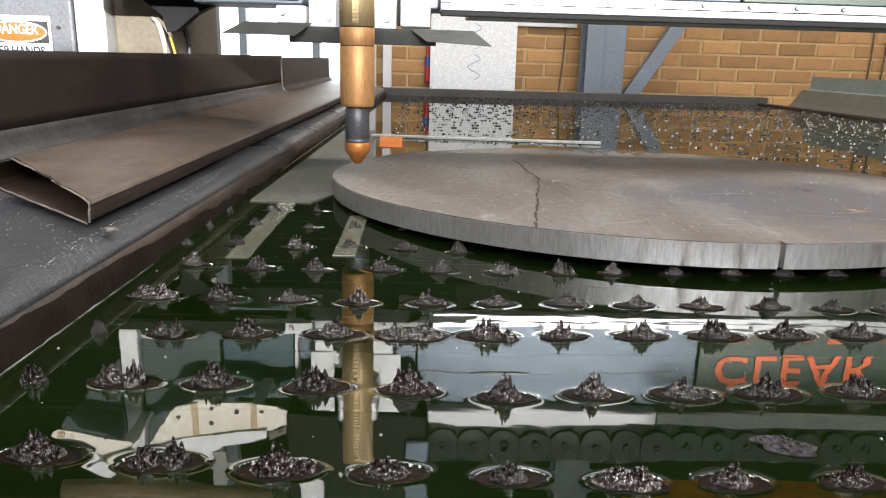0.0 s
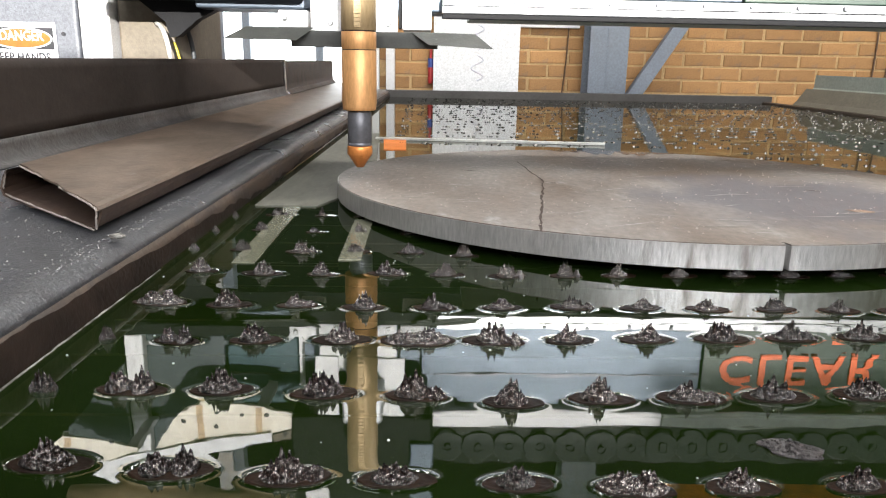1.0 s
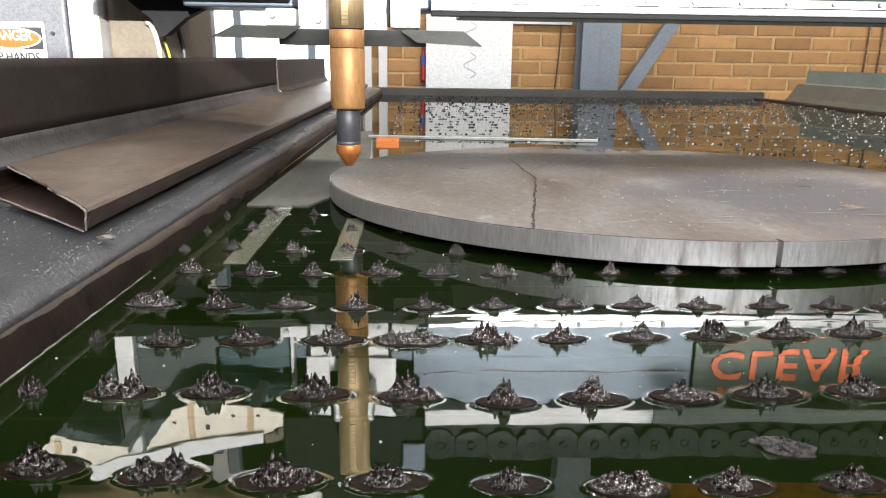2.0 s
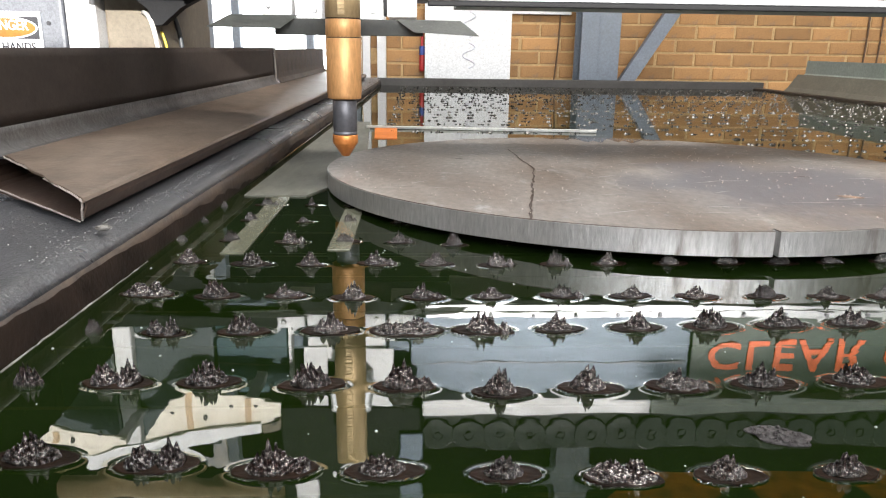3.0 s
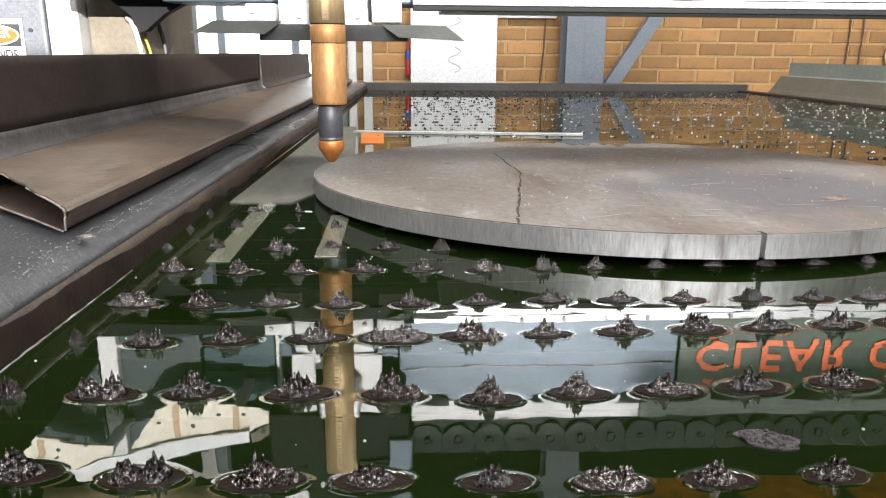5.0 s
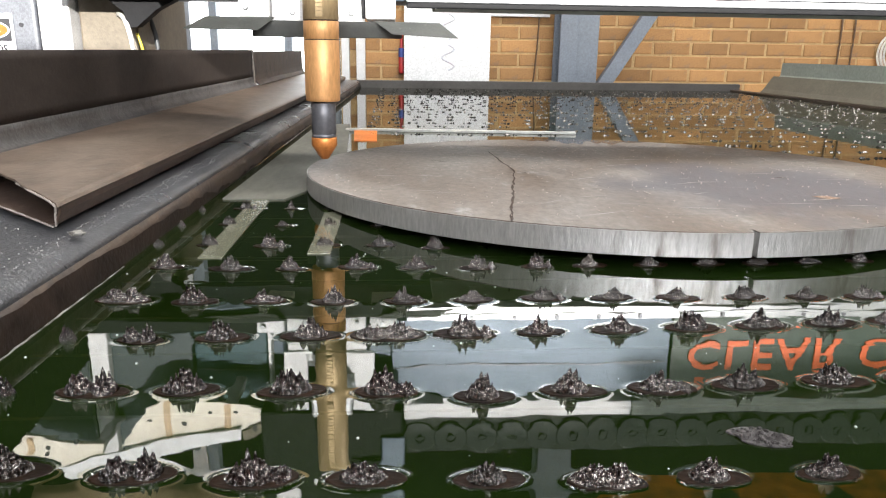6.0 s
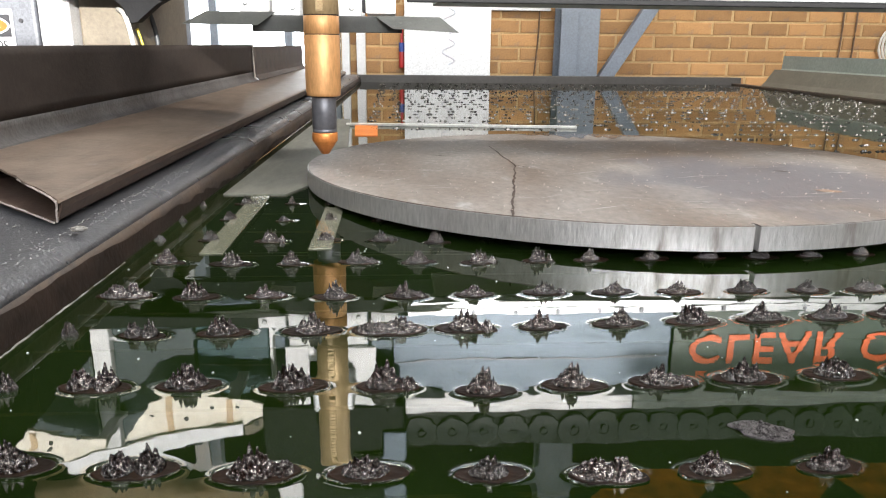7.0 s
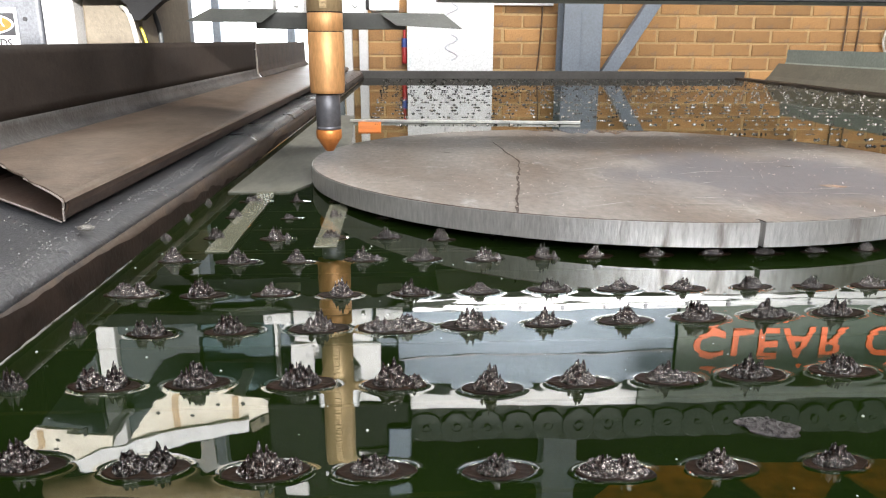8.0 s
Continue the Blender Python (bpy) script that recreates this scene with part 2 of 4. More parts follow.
BLUEMARK = material("faded_blue_mark", (0.60, 0.65, 0.72), (0.66, 0.62, 0.68), scale=20, rough=0.6)
GREYPAINT = material("blue_grey_column_paint", (0.175, 0.205, 0.25), (0.145, 0.17, 0.21), scale=5, rough=0.5, bump=0.05)
BRICK = material("ochre_brick", (0.47, 0.265, 0.11), (0.36, 0.185, 0.072), amount=0.9, scale=9, fine=120, rough=0.85, bump=0.3, per_piece=0.26,
                 third=(0.34, 0.205, 0.11), third_scale=8, third_at=0.54)
MORTAR = material("sandy_mortar", (0.56, 0.385, 0.19), (0.47, 0.31, 0.15), scale=12, rough=0.95, bump=0.3)
GREENGREY = material("grey_green_cover", (0.30, 0.33, 0.30), (0.25, 0.28, 0.25), scale=5, rough=0.5)
DARKCOVER = material("olive_brown_cover", (0.15, 0.135, 0.105), (0.12, 0.11, 0.085), scale=5, rough=0.6)
RIMGREY = material("brown_grey_far_rim", (0.055, 0.05, 0.046), (0.038, 0.034, 0.031), scale=6, rough=0.6)
CONCRETE = material("grey_concrete", (0.25, 0.24, 0.23), (0.19, 0.18, 0.175), scale=2, fine=40, rough=0.85)
PLASTER = material("dull_wall_paint", (0.32, 0.29, 0.25), (0.27, 0.24, 0.21), scale=1.5, rough=0.9)
ROOF = material("dark_roof_sheet", (0.016, 0.018, 0.018), (0.011, 0.013, 0.013), scale=2, rough=0.9, spec=0.08)
CABLEWHITE = material("white_cable_sheath", (0.75, 0.73, 0.69), (0.68, 0.65, 0.6), scale=30, rough=0.45)
YELLOW = material("yellow_cable", (0.75, 0.62, 0.06), scale=30, rough=0.5)
CABLEBROWN = material("brown_cable", (0.16, 0.09, 0.05), scale=30, rough=0.6)
CABLEGREY = material("dark_cable", (0.05, 0.055, 0.06), scale=30, rough=0.5)
RED = material("red_enamel", (0.5, 0.03, 0.03), scale=20, rough=0.4)
BLUE = material("blue_label", (0.05, 0.1, 0.4), scale=20, rough=0.5)
ORANGEPATCH = material("orange_reflection_tone", (0.72, 0.19, 0.02), (0.58, 0.16, 0.02), scale=8, rough=0.45)
SIGNORANGE = material("sign_orange", (0.55, 0.12, 0.015), scale=8, rough=0.45)
INK = material("black_ink", (0.02, 0.02, 0.025), scale=8, rough=0.6)
MULLION = material("grey_window_frame", (0.25, 0.29, 0.34), (0.21, 0.24, 0.29), scale=6, rough=0.5)
OUTDOORS = glow("bright_overcast_sky", (0.92, 0.97, 1.0), 2.6)

# ---- building helpers ----
ORIGIN = {}


def thing(name, x, y, z, label, category, group="", kind=""):
    ob = new(name)
    ob.empty_display_size = 0.05
    ob.location = (x, y, z)
    ORIGIN[ob] = Vector((x, y, z))
    return tagged(ob, label, category, group, kind)


def part(name, bm, mat, parent=None, label="", smooth=False):
    """Links a bmesh, given in world metres, as one mesh object under its thing or part."""
    origin = ORIGIN.get(parent, Vector((0, 0, 0))) if parent else Vector((0, 0, 0))
    bmesh.ops.translate(bm, verts=bm.verts, vec=-origin)
    bmesh.ops.recalc_face_normals(bm, faces=bm.faces)
    me = bpy.data.meshes.new(name)
    bm.to_mesh(me)
    bm.free()
    me.materials.append(mat)
    if smooth:
        me.shade_smooth()
    ob = new(name, me)
    if parent:
        ob.parent = parent
        ORIGIN[ob] = origin
    return tagged(ob, label)


def box(x0, x1, y0, y1, z0, z1, bevel=0.0, bm=None, turn=None):
    own = bmesh.new()
    made = bmesh.ops.create_cube(own, size=1.0)["verts"]
    for v in made:
        v.co = Vector(((x0 + x1) / 2 + v.co.x * (x1 - x0), (y0 + y1) / 2 + v.co.y * (y1 - y0), (z0 + z1) / 2 + v.co.z * (z1 - z0)))
    if bevel:
        bmesh.ops.bevel(own, geom=list(own.edges), offset=bevel, segments=2, affect="EDGES", profile=0.5)
    if turn:
        c = Vector(((x0 + x1) / 2, (y0 + y1) / 2, (z0 + z1) / 2))
        bmesh.ops.transform(own, matrix=Matrix.Translation(c) @ turn @ Matrix.Translation(-c), verts=own.verts)
    return merge(own, bm)


def merge(own, bm):
    if bm is None:
        return own
    me = bpy.data.meshes.new("join")
    own.to_mesh(me)
    own.free()
    bm.from_mesh(me)
    bpy.data.meshes.remove(me)
    return bm


def lathe(profile, x, y, segments=40, bm=None):
    """A turned body about the vertical through x, y; profile rows are (radius, z)."""
    own = bmesh.new()
    rings = []
    for r, z in profile:
        rings.append([own.verts.new((x + r * math.cos(a), y + r * math.sin(a), z)) for a in (2 * math.pi * i / segments for i in range(segments))])
    for a, b in zip(rings, rings[1:]):
        for i in range(segments):
            j = (i + 1) % segments
            own.faces.new((a[i], a[j], b[j], b[i]))
    own.faces.new(rings[0])
    own.faces.new(rings[-1])
    return merge(own, bm)


def rod(p, q, r, segments=10, bm=None):
    p, q = Vector(p), Vector(q)
    own = bmesh.new()
    bmesh.ops.create_cone(own, cap_ends=True, segments=segments, radius1=r, radius2=r, depth=(q - p).length)
    m = Matrix.Translation((p + q) / 2) @ (q - p).to_track_quat("Z", "Y").to_matrix().to_4x4()
    bmesh.ops.transform(own, matrix=m, verts=own.verts)
    return merge(own, bm)


def tube(points, r, segments=8, bm=None):
    """A round cable along points."""
    own = bmesh.new()
    pts = [Vector(p) for p in points]
    rings = []
    for i, p in enumerate(pts):
        d = (pts[min(i + 1, len(pts) - 1)] - pts[max(i - 1, 0)]).normalized()
        q = d.to_track_quat("Z", "Y")
        rings.append([own.verts.new(p + q @ Vector((r * math.cos(a), r * math.sin(a), 0))) for a in (2 * math.pi * k / segments for k in range(segments))])
    for a, b in zip(rings, rings[1:]):
        for i in range(segments):
            j = (i + 1) % segments
            own.faces.new((a[i], a[j], b[j], b[i]))
    own.faces.new(rings[0])
    own.faces.new(rings[-1])
    return merge(own, bm)


def arc_points(p, q, bulge, count=14):
    """Points from p to q, bowed by the vector bulge."""
    p, q, b = Vector(p), Vector(q), Vector(bulge)
    return [p.lerp(q, i / count) + b * (4 * (i / count) * (1 - i / count)) for i in range(count + 1)]


def folded(profile, y0, y1, thick, steps=40, cut=None, wobble=0.0, seed=0, shear=0.0, bm=None, hinge=None):
    """Bent sheet: an open (x, z) profile of real thickness, run along y; cut(x, z) sets back the near end, wobble makes it ragged, shear grows from the hinge line."""
    rnd = random.Random(seed)
    own = bmesh.new()
    pts = [Vector((x, 0, z)) for x, z in profile]
    dense = []
    for a, b in zip(pts, pts[1:]):
        count = max(1, int((b - a).length / 0.012))
        dense += [a.lerp(b, i / count) for i in range(count)]
    dense.append(pts[-1])
    norms = []
    for i, p in enumerate(dense):
        d = (dense[min(i + 1, len(dense) - 1)] - dense[max(i - 1, 0)]).normalized()
        norms.append(Vector((-d.z, 0, d.x)))
    grid = []
    for i, p in enumerate(dense):
        start = y0 + (cut(p.x, p.z) if cut else 0.0) + rnd.uniform(-wobble, wobble)
        row = []
        for k in range(steps + 1):
            y = start + (y1 - start) * (k / steps) ** 1.4
            dx = shear * y * (1.0 if hinge is None else max(0.0, min(1.0, (p.x - hinge) / 0.145)))
            row.append((own.verts.new((p.x + dx, y, p.z)), own.verts.new((p.x + dx + norms[i].x * thick, y, p.z + norms[i].z * thick))))
        grid.append(row)
    for a, b in zip(grid, grid[1:]):
        for k in range(steps):
            own.faces.new((a[k][0], a[k + 1][0], b[k + 1][0], b[k][0]))
            own.faces.new((a[k][1], b[k][1], b[k + 1][1], a[k + 1][1]))
        own.faces.new((a[0][0], b[0][0], b[0][1], a[0][1]))
        own.faces.new((a[-1][0], a[-1][1], b[-1][1], b[-1][0]))
    for row in (grid[0], grid[-1]):
        for k in range(steps):
            own.faces.new((row[k][0], row[k][1], row[k + 1][1], row[k + 1][0]))
    return merge(own, bm)


def prism(outline, z0, z1, bm=None):
    own = bmesh.new()
    lo = [own.verts.new((x, y, z0)) for x, y in outline]
    hi = [own.verts.new((x, y, z1)) for x, y in outline]
    own.faces.new(lo)
    own.faces.new(hi)
    for i in range(len(lo)):
        j = (i + 1) % len(lo)
        own.faces.new((lo[i], lo[j], hi[j], hi[i]))
    return merge(own, bm)


def lettering(text, size, m, mat, name, parent, label="", thick=0.0008, bold=0.0, spacing=1.0):
    """Words in the built-in font, turned into a mesh; m sets them upright in the world."""
    cu = bpy.data.curves.new(name, "FONT")
    cu.offset, cu.space_character = bold, spacing
    cu.body, cu.size, cu.extrude, cu.align_x, cu.align_y = text, size, thick, "LEFT", "BOTTOM"
    tmp = bpy.data.objects.new("tmp", cu)
    scene.collection.objects.link(tmp)
    me = bpy.data.meshes.new_from_object(tmp.evaluated_get(bpy.context.evaluated_depsgraph_get()))
    bpy.data.objects.remove(tmp)
    bm = bmesh.new()
    bm.from_mesh(me)
    bmesh.ops.transform(bm, matrix=m, verts=bm.verts)
    return part(name, bm, mat, parent, label)


# ---- the hall ----
tagged(part("floor", box(-4, 5, -4.5, 4.7, -0.12, 0.0), CONCRETE), "grey worn concrete workshop floor", "floor", kind="structure")
tagged(part("ceiling", box(-4.2, 5.2, -4.7, 4.7, 4.5, 4.6), ROOF), "dark sheet-metal workshop roof", "ceiling", kind="structure")
tagged(part("wall_left", box(-4.2, -4.0, -4.7, 4.7, 0, 4.5), PLASTER), "dull painted side wall", "wall", kind="structure")
tagged(part("wall_right", box(5.0, 5.2, -4.7, 4.7, 0, 4.5), PLASTER), "dull painted side wall", "wall", kind="structure")
# Unseen wall; the sill height is chosen to keep sun off the table
SILL = 2.13
front = box(-4.0, -3.2, -4.7, -4.5, 0, 4.5)
box(4.6, 5.0, -4.7, -4.5, 0, 4.5, bm=front)
box(-3.2, 4.6, -4.7, -4.5, 4.2, 4.5, bm=front)
box(-3.2, 4.6, -4.7, -4.5, 0, SILL, bm=front)
tagged(part("wall_front", front, PLASTER), "unseen dull painted wall, its high opening added to shape the sun", "wall", kind="structure")

wall = box(-0.33, 5.0, 4.462, 4.7, 0, 4.5)
box(-4.0, -1.93, 4.462, 4.7, 0, 4.5, bm=wall)
box(-1.93, -0.33, 4.462, 4.7, 0, 0.52, bm=wall)
box(-1.93, -0.33, 4.462, 4.7, 1.36, 4.5, bm=wall)
# Added sun blocker, out of view: limits the sun to the gantry's height
tagged(part("canopy", box(-6, 7, -6.6, -6.5, 2.965, 6.0), ROOF), "added unseen sheet outside that cuts off the upper sun", "canopy", kind="structure")
# Second added blocker, lower, keeps sun off the gantry's right part
tagged(part("awning", box(1.77, 7, -6.6, -6.5, 2.77, 2.965), ROOF), "added unseen sheet outside that shades the right of the gantry", "awning", kind="structure")
# Two dark sheets added above the view so the water mirrors a dark wall
tagged(part("cladding", box(-4.0, -0.32, 4.40, 4.446, 1.375, 1.62), ROOF), "added dark sheet above the window that keeps reflections dark", "cladding", kind="structure")
tagged(part("cladding", box(-4.0, 5.0, 4.40, 4.446, 1.62, 4.5), ROOF), "added dark sheet above the brickwork that keeps reflections dark", "cladding", kind="structure")
wall_back = tagged(part("wall_back", wall, MORTAR), "ochre brick wall with sandy mortar joints", "wall", kind="structure")

window = thing("window_1", -1.1, 4.55, 0.52, "grey-framed window full of blown-out daylight", "window", kind="structure")
part("window_frame", box(-1.93, -0.33, 4.53, 4.61, 0.52, 0.59, 0.004), MULLION, window)
part("window_frame", box(-1.93, -0.33, 4.53, 4.61, 1.29, 1.36, 0.004), MULLION, window)
for mx in (-1.88, -1.315, -1.127, -0.663, -0.365):
    part("mullion", box(mx - 0.024, mx + 0.024, 4.52, 4.62, 0.59, 1.29, 0.004), MULLION, window)
backdrop = tagged(part("backdrop", box(-3.8, 1.2, 5.4, 5.45, 0, 2.0), OUTDOORS), "bright overcast sky outside", "sky", kind="structure")

# ---- water table ----
LEVEL = 0.704
SKEW = 0.022
table = thing("water_table", 0.6, 1.2, 0, "steel water-filled cutting table with rusty rims", "cutting table")
top_profile = [(-1.0, 0.745), (-0.302, 0.745), (-0.290, 0.7440), (-0.280, 0.7412), (-0.2735, 0.7370), (-0.2695, 0.7320)]
face_profile = [(-0.2695, 0.7320), (-0.2660, 0.7220), (-0.2645, 0.7080), (-0.2645, 0.56)]
part("side_beam", folded(top_profile, -1.2, 3.85, -0.006, 30, shear=SKEW), GREYTOP, table, "grey dusty flat top of the rim", True)
part("rim_face", folded(face_profile, -1.2, 3.85, -0.006, 30, shear=SKEW), RUST, table, "rust-brown rounded inner face", True)
wet = bmesh.new()
wet_way = [Vector((x, 0, z)) for x, z in ((-0.2725, 0.7370), (-0.2680, 0.7310), (-0.2662, 0.7265), (-0.2650, 0.7220), (-0.2635, 0.7080), (-0.2635, 0.698))]
wr, level, last = random.Random(8), 3.2, None
for k in range(420):
    y = -1.2 + 5.05 * k / 419
    level = max(0.8, min(4.3, level + wr.uniform(-0.25, 0.25) + 0.12 * ((1.3 if y < 0.22 else 1.3 + 21.0 * (y - 0.22) if y < 0.32 else 3.4) - level)))
    ring = []
    for q in range(6):
        f = level + (4.98 - level) * q / 5
        p = wet_way[int(f)].lerp(wet_way[int(f) + 1], f - int(f))
        ring.append(wet.verts.new((p.x + SKEW * y, y, p.z)))
    if last:
        for q in range(5):
            wet.faces.new((last[q], last[q + 1], ring[q + 1], ring[q]))
    last = ring
part("wet_band", wet, WETBLACK, table, "black wet slime with a ragged edge", True)
tide = [Vector((-0.2625 + SKEW * y + wr.uniform(-0.0005, 0.0005), y, 0.7046 + wr.uniform(-0.0004, 0.0004))) for y in np.arange(-0.3, 0.36, 0.008)]
part("tide_line", tube(tide, 0.0009, 6), TIDE, table, "pale crusted tide line")
part("far_rim", box(-0.25, 2.01, 3.85, 3.91, 0.5, 0.744, 0.004), RIMGREY, table)
part("right_rim", box(1.95, 2.01, -1.2, 3.85, 0.5, 0.712, 0.004), RUST, table)
part("near_rim", box(-0.29, 2.01, -1.26, -1.2, 0.5, 0.745, 0.004), RUST, table)
part("tank_bottom", box(-0.28, 1.97, -1.2, 3.85, 0.60, 0.61), SILT, table)
part("outer_skirt", box(-1.0, 2.01, -1.24, 3.89, 0.0, 0.55), RUST, table)

# slats lie across the tank; the tips that stand out of the water are crusted with slag
def ridge(rnd, cx, rx, cy, ry, count):
    """Spires of frozen drops over an oval patch: place, height and reach of each."""
    out = []
    for _ in range(count):
        a, r = rnd.uniform(0, 2 * math.pi), math.sqrt(rnd.random())
        out.append((cx + rx * r * math.cos(a), cy + ry * r * math.sin(a), max(0.2, 1.08 - 0.8 * r ** 1.6) * rnd.uniform(0.62, 1.12), rnd.uniform(0.05, 0.12)))
    return out


def slag_mesh(seed, style):
    """A crusted slag tip of unit half-width and unit height: ragged upright spires on a lumpy foot. style: mound, twin, wide or wedge."""
    rnd = random.Random(seed)
    if style == "twin":
        hills = [(-0.36, rnd.uniform(0.30, 0.36), 0.9), (0.33, rnd.uniform(0.26, 0.32), 1.0)]
    elif style == "wide":
        hills = [(-0.32, 0.46, 0.9), (0.30, 0.46, 1.0)]
    elif style == "wedge":
        hills = [(-0.25, 0.55, 1.0)]
    else:
        hills = [(rnd.uniform(-0.10, 0.10), rnd.uniform(0.44, 0.56), 1.0)]
        if rnd.random() < 0.6:
            hills.append((rnd.choice((-1, 1)) * rnd.uniform(0.6, 0.7), rnd.uniform(0.16, 0.22), rnd.uniform(0.35, 0.5)))
    spires = []
    for hx, hr, hh in hills:
        spires += [(x, y, h * hh, r) for x, y, h, r in ridge(rnd, hx, hr, 0.05, 0.34, int(14 + 64 * hr))]
    cols, rows = 91, 37
    us, vs = np.meshgrid(np.linspace(-0.92, 0.92, cols), np.linspace(-0.46, 0.56, rows))
    h = np.full(us.shape, -0.25)
    for hx, hr, hh in hills:
        m = 1 - ((us - hx) / (hr * 1.25)) ** 2 - ((vs - 0.05) / 0.46) ** 2
        h = np.maximum(h, np.where(m > 0, 0.42 * hh * np.maximum(m, 0) ** 0.7, -0.25))
    for x, y, top, reach in spires:
        d = np.hypot(us - x, (vs - y) * 0.8) / reach
        h = np.maximum(h, np.where(d < 1, top * (1 - 0.72 * d ** 1.5), -0.25))
    h = np.where(h > 0, h / h.max(), h)
    grain = np.random.RandomState(seed)
    h = np.where(h > 0, h + grain.uniform(-0.05, 0.06, h.shape), h)
    us, vs = us + grain.uniform(-0.006, 0.006, us.shape), vs + grain.uniform(-0.006, 0.006, us.shape)
    keep = h > -0.2
    idx = np.arange(rows * cols).reshape(rows, cols)
    quad = keep[:-1, :-1] | keep[:-1, 1:] | keep[1:, 1:] | keep[1:, :-1]
    faces = np.stack([idx[:-1, :-1][quad], idx[:-1, 1:][quad], idx[1:, 1:][quad], idx[1:, :-1][quad]], axis=1)
    me = bpy.data.meshes.new("slag_tip")
    me.from_pydata(np.stack([us.ravel(), vs.ravel(), h.ravel()], axis=1).tolist(), [], faces.tolist())
    me.materials.append(SLAG)
    return me


def shelf_mesh(seed):
    """The thin dark wet crust around a tip, of unit half-width, just proud of the water; its near-black also paints the
    tip's reflection.
    """
    rnd = random.Random(seed)
    bm = bmesh.new()
    ph = [rnd.uniform(0, 6.28) for _ in range(3)]
    rings = []
    for k, (r, z) in enumerate(((1.0, -0.12), (0.995, 0.020), (0.97, 0.052), (0.90, 0.040), (0.70, 0.045), (0.35, 0.08))):
        ring = []
        for i in range(40):
            a = 2 * math.pi * i / 40
            w = r * (1 + 0.035 * math.sin(3 * a + ph[0]) + 0.02 * math.sin(7 * a + ph[1]))
            ring.append(bm.verts.new((w * math.cos(a), w * DEEP * math.sin(a), z + (rnd.uniform(-0.012, 0.012) if k > 1 else 0))))
        rings.append(ring)
    for a, b in zip(rings, rings[1:]):
        for i in range(40):
            bm.faces.new((a[i], a[(i + 1) % 40], b[(i + 1) % 40], b[i]))
    bm.faces.new(rings[-1])
    me = bpy.data.meshes.new("shelf")
    bm.to_mesh(me)
    bm.free()
    me.shade_smooth()
    me.materials.append(SHELF)
    return me


DEEP = 0.42
TIPS = {style: [slag_mesh(40 + 7 * k + len(style), style) for k in range(count)] for style, count in (("mound", 10), ("twin", 2), ("wide", 2), ("wedge", 2))}
SHELVES = [shelf_mesh(70 + k) for k in range(5)]
SPOTS = []
pick = random.Random(5)


def slat(y, tips, styles=()):
    """One slat at y; each tip is (x, y, width of its crust, height) and may have a style by its place in the row."""
    styles = dict(styles)
    s = thing("support_slat", 0.65, y, LEVEL - 0.1, "corroded steel slat with slag-crusted tips above water", "slat", "slats across the water table")
    bm = box(-0.262 + SKEW * y, 1.948, y - 0.002, y + 0.002, LEVEL - 0.09, LEVEL - 0.012)
    part("slat_bar", bm, SLAT, s)
    for x in [tip[0] for tip in tips if y < 0.0 and tip[0] > 0.1]:
        deep = 0.024
        lug = prism([(x - 0.022, y - 0.004 - deep), (x + 0.026, y - 0.016 - deep), (x + 0.046 + deep, y - 0.018 - deep), (x + 0.034 + deep, y + 0.002), (x + 0.012, y + 0.004)], LEVEL - 0.016, LEVEL - 0.0016)
        part("sunken_lug", lug, SUNKEN, s, "orange-rusted lug under the water")
    for i, (x, ty, width, tall) in enumerate(tips):
        half = width * 0.46
        ob = new("slag_tip", pick.choice(TIPS[styles.get(i, "mound")]))
        ob.parent = s
        place = Matrix.Translation(Vector((x, ty + 0.004, LEVEL)) - ORIGIN[s]) @ pose(0, 0, 0, 0, 0, pick.uniform(-7, 7))
        ob.matrix_basis = place @ Matrix.Diagonal((half, half * 0.8, tall * (0.9 if y < 0 else 1.08), 1))
        if styles.get(i) == "wedge":
            continue
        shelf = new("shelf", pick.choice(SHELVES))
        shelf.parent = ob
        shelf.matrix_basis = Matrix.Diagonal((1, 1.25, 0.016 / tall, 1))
        SPOTS.append((x, ty + 0.004, half))
    return s


slat(-0.018, [(-0.188, -0.004, 0.050, 0.0167), (-0.124, -0.010, 0.0470, 0.0158), (-0.063, -0.016, 0.0480, 0.0190), (-0.008, -0.018, 0.0447, 0.0108), (0.054, -0.022, 0.0406, 0.0127),
              (0.112, -0.026, 0.0441, 0.0121), (0.167, -0.025, 0.0414, 0.0141), (0.229, -0.024, 0.0377, 0.0133), (0.286, -0.022, 0.040, 0.013)], {1: "twin", 5: "wide"})
slat(0.078, [(-0.232, 0.084, 0.0306, 0.0131), (-0.180, 0.084, 0.0498, 0.0151), (-0.123, 0.084, 0.0444, 0.0148), (-0.057, 0.080, 0.0471, 0.0153), (0.001, 0.077, 0.0438, 0.0172),
             (0.062, 0.068, 0.0428, 0.0171), (0.119, 0.074, 0.0463, 0.0158), (0.177, 0.075, 0.0487, 0.0129), (0.234, 0.078, 0.0496, 0.0143), (0.296, 0.081, 0.0486, 0.0125), (0.352, 0.083, 0.046, 0.013)], {0: "wedge", 1: "twin"})
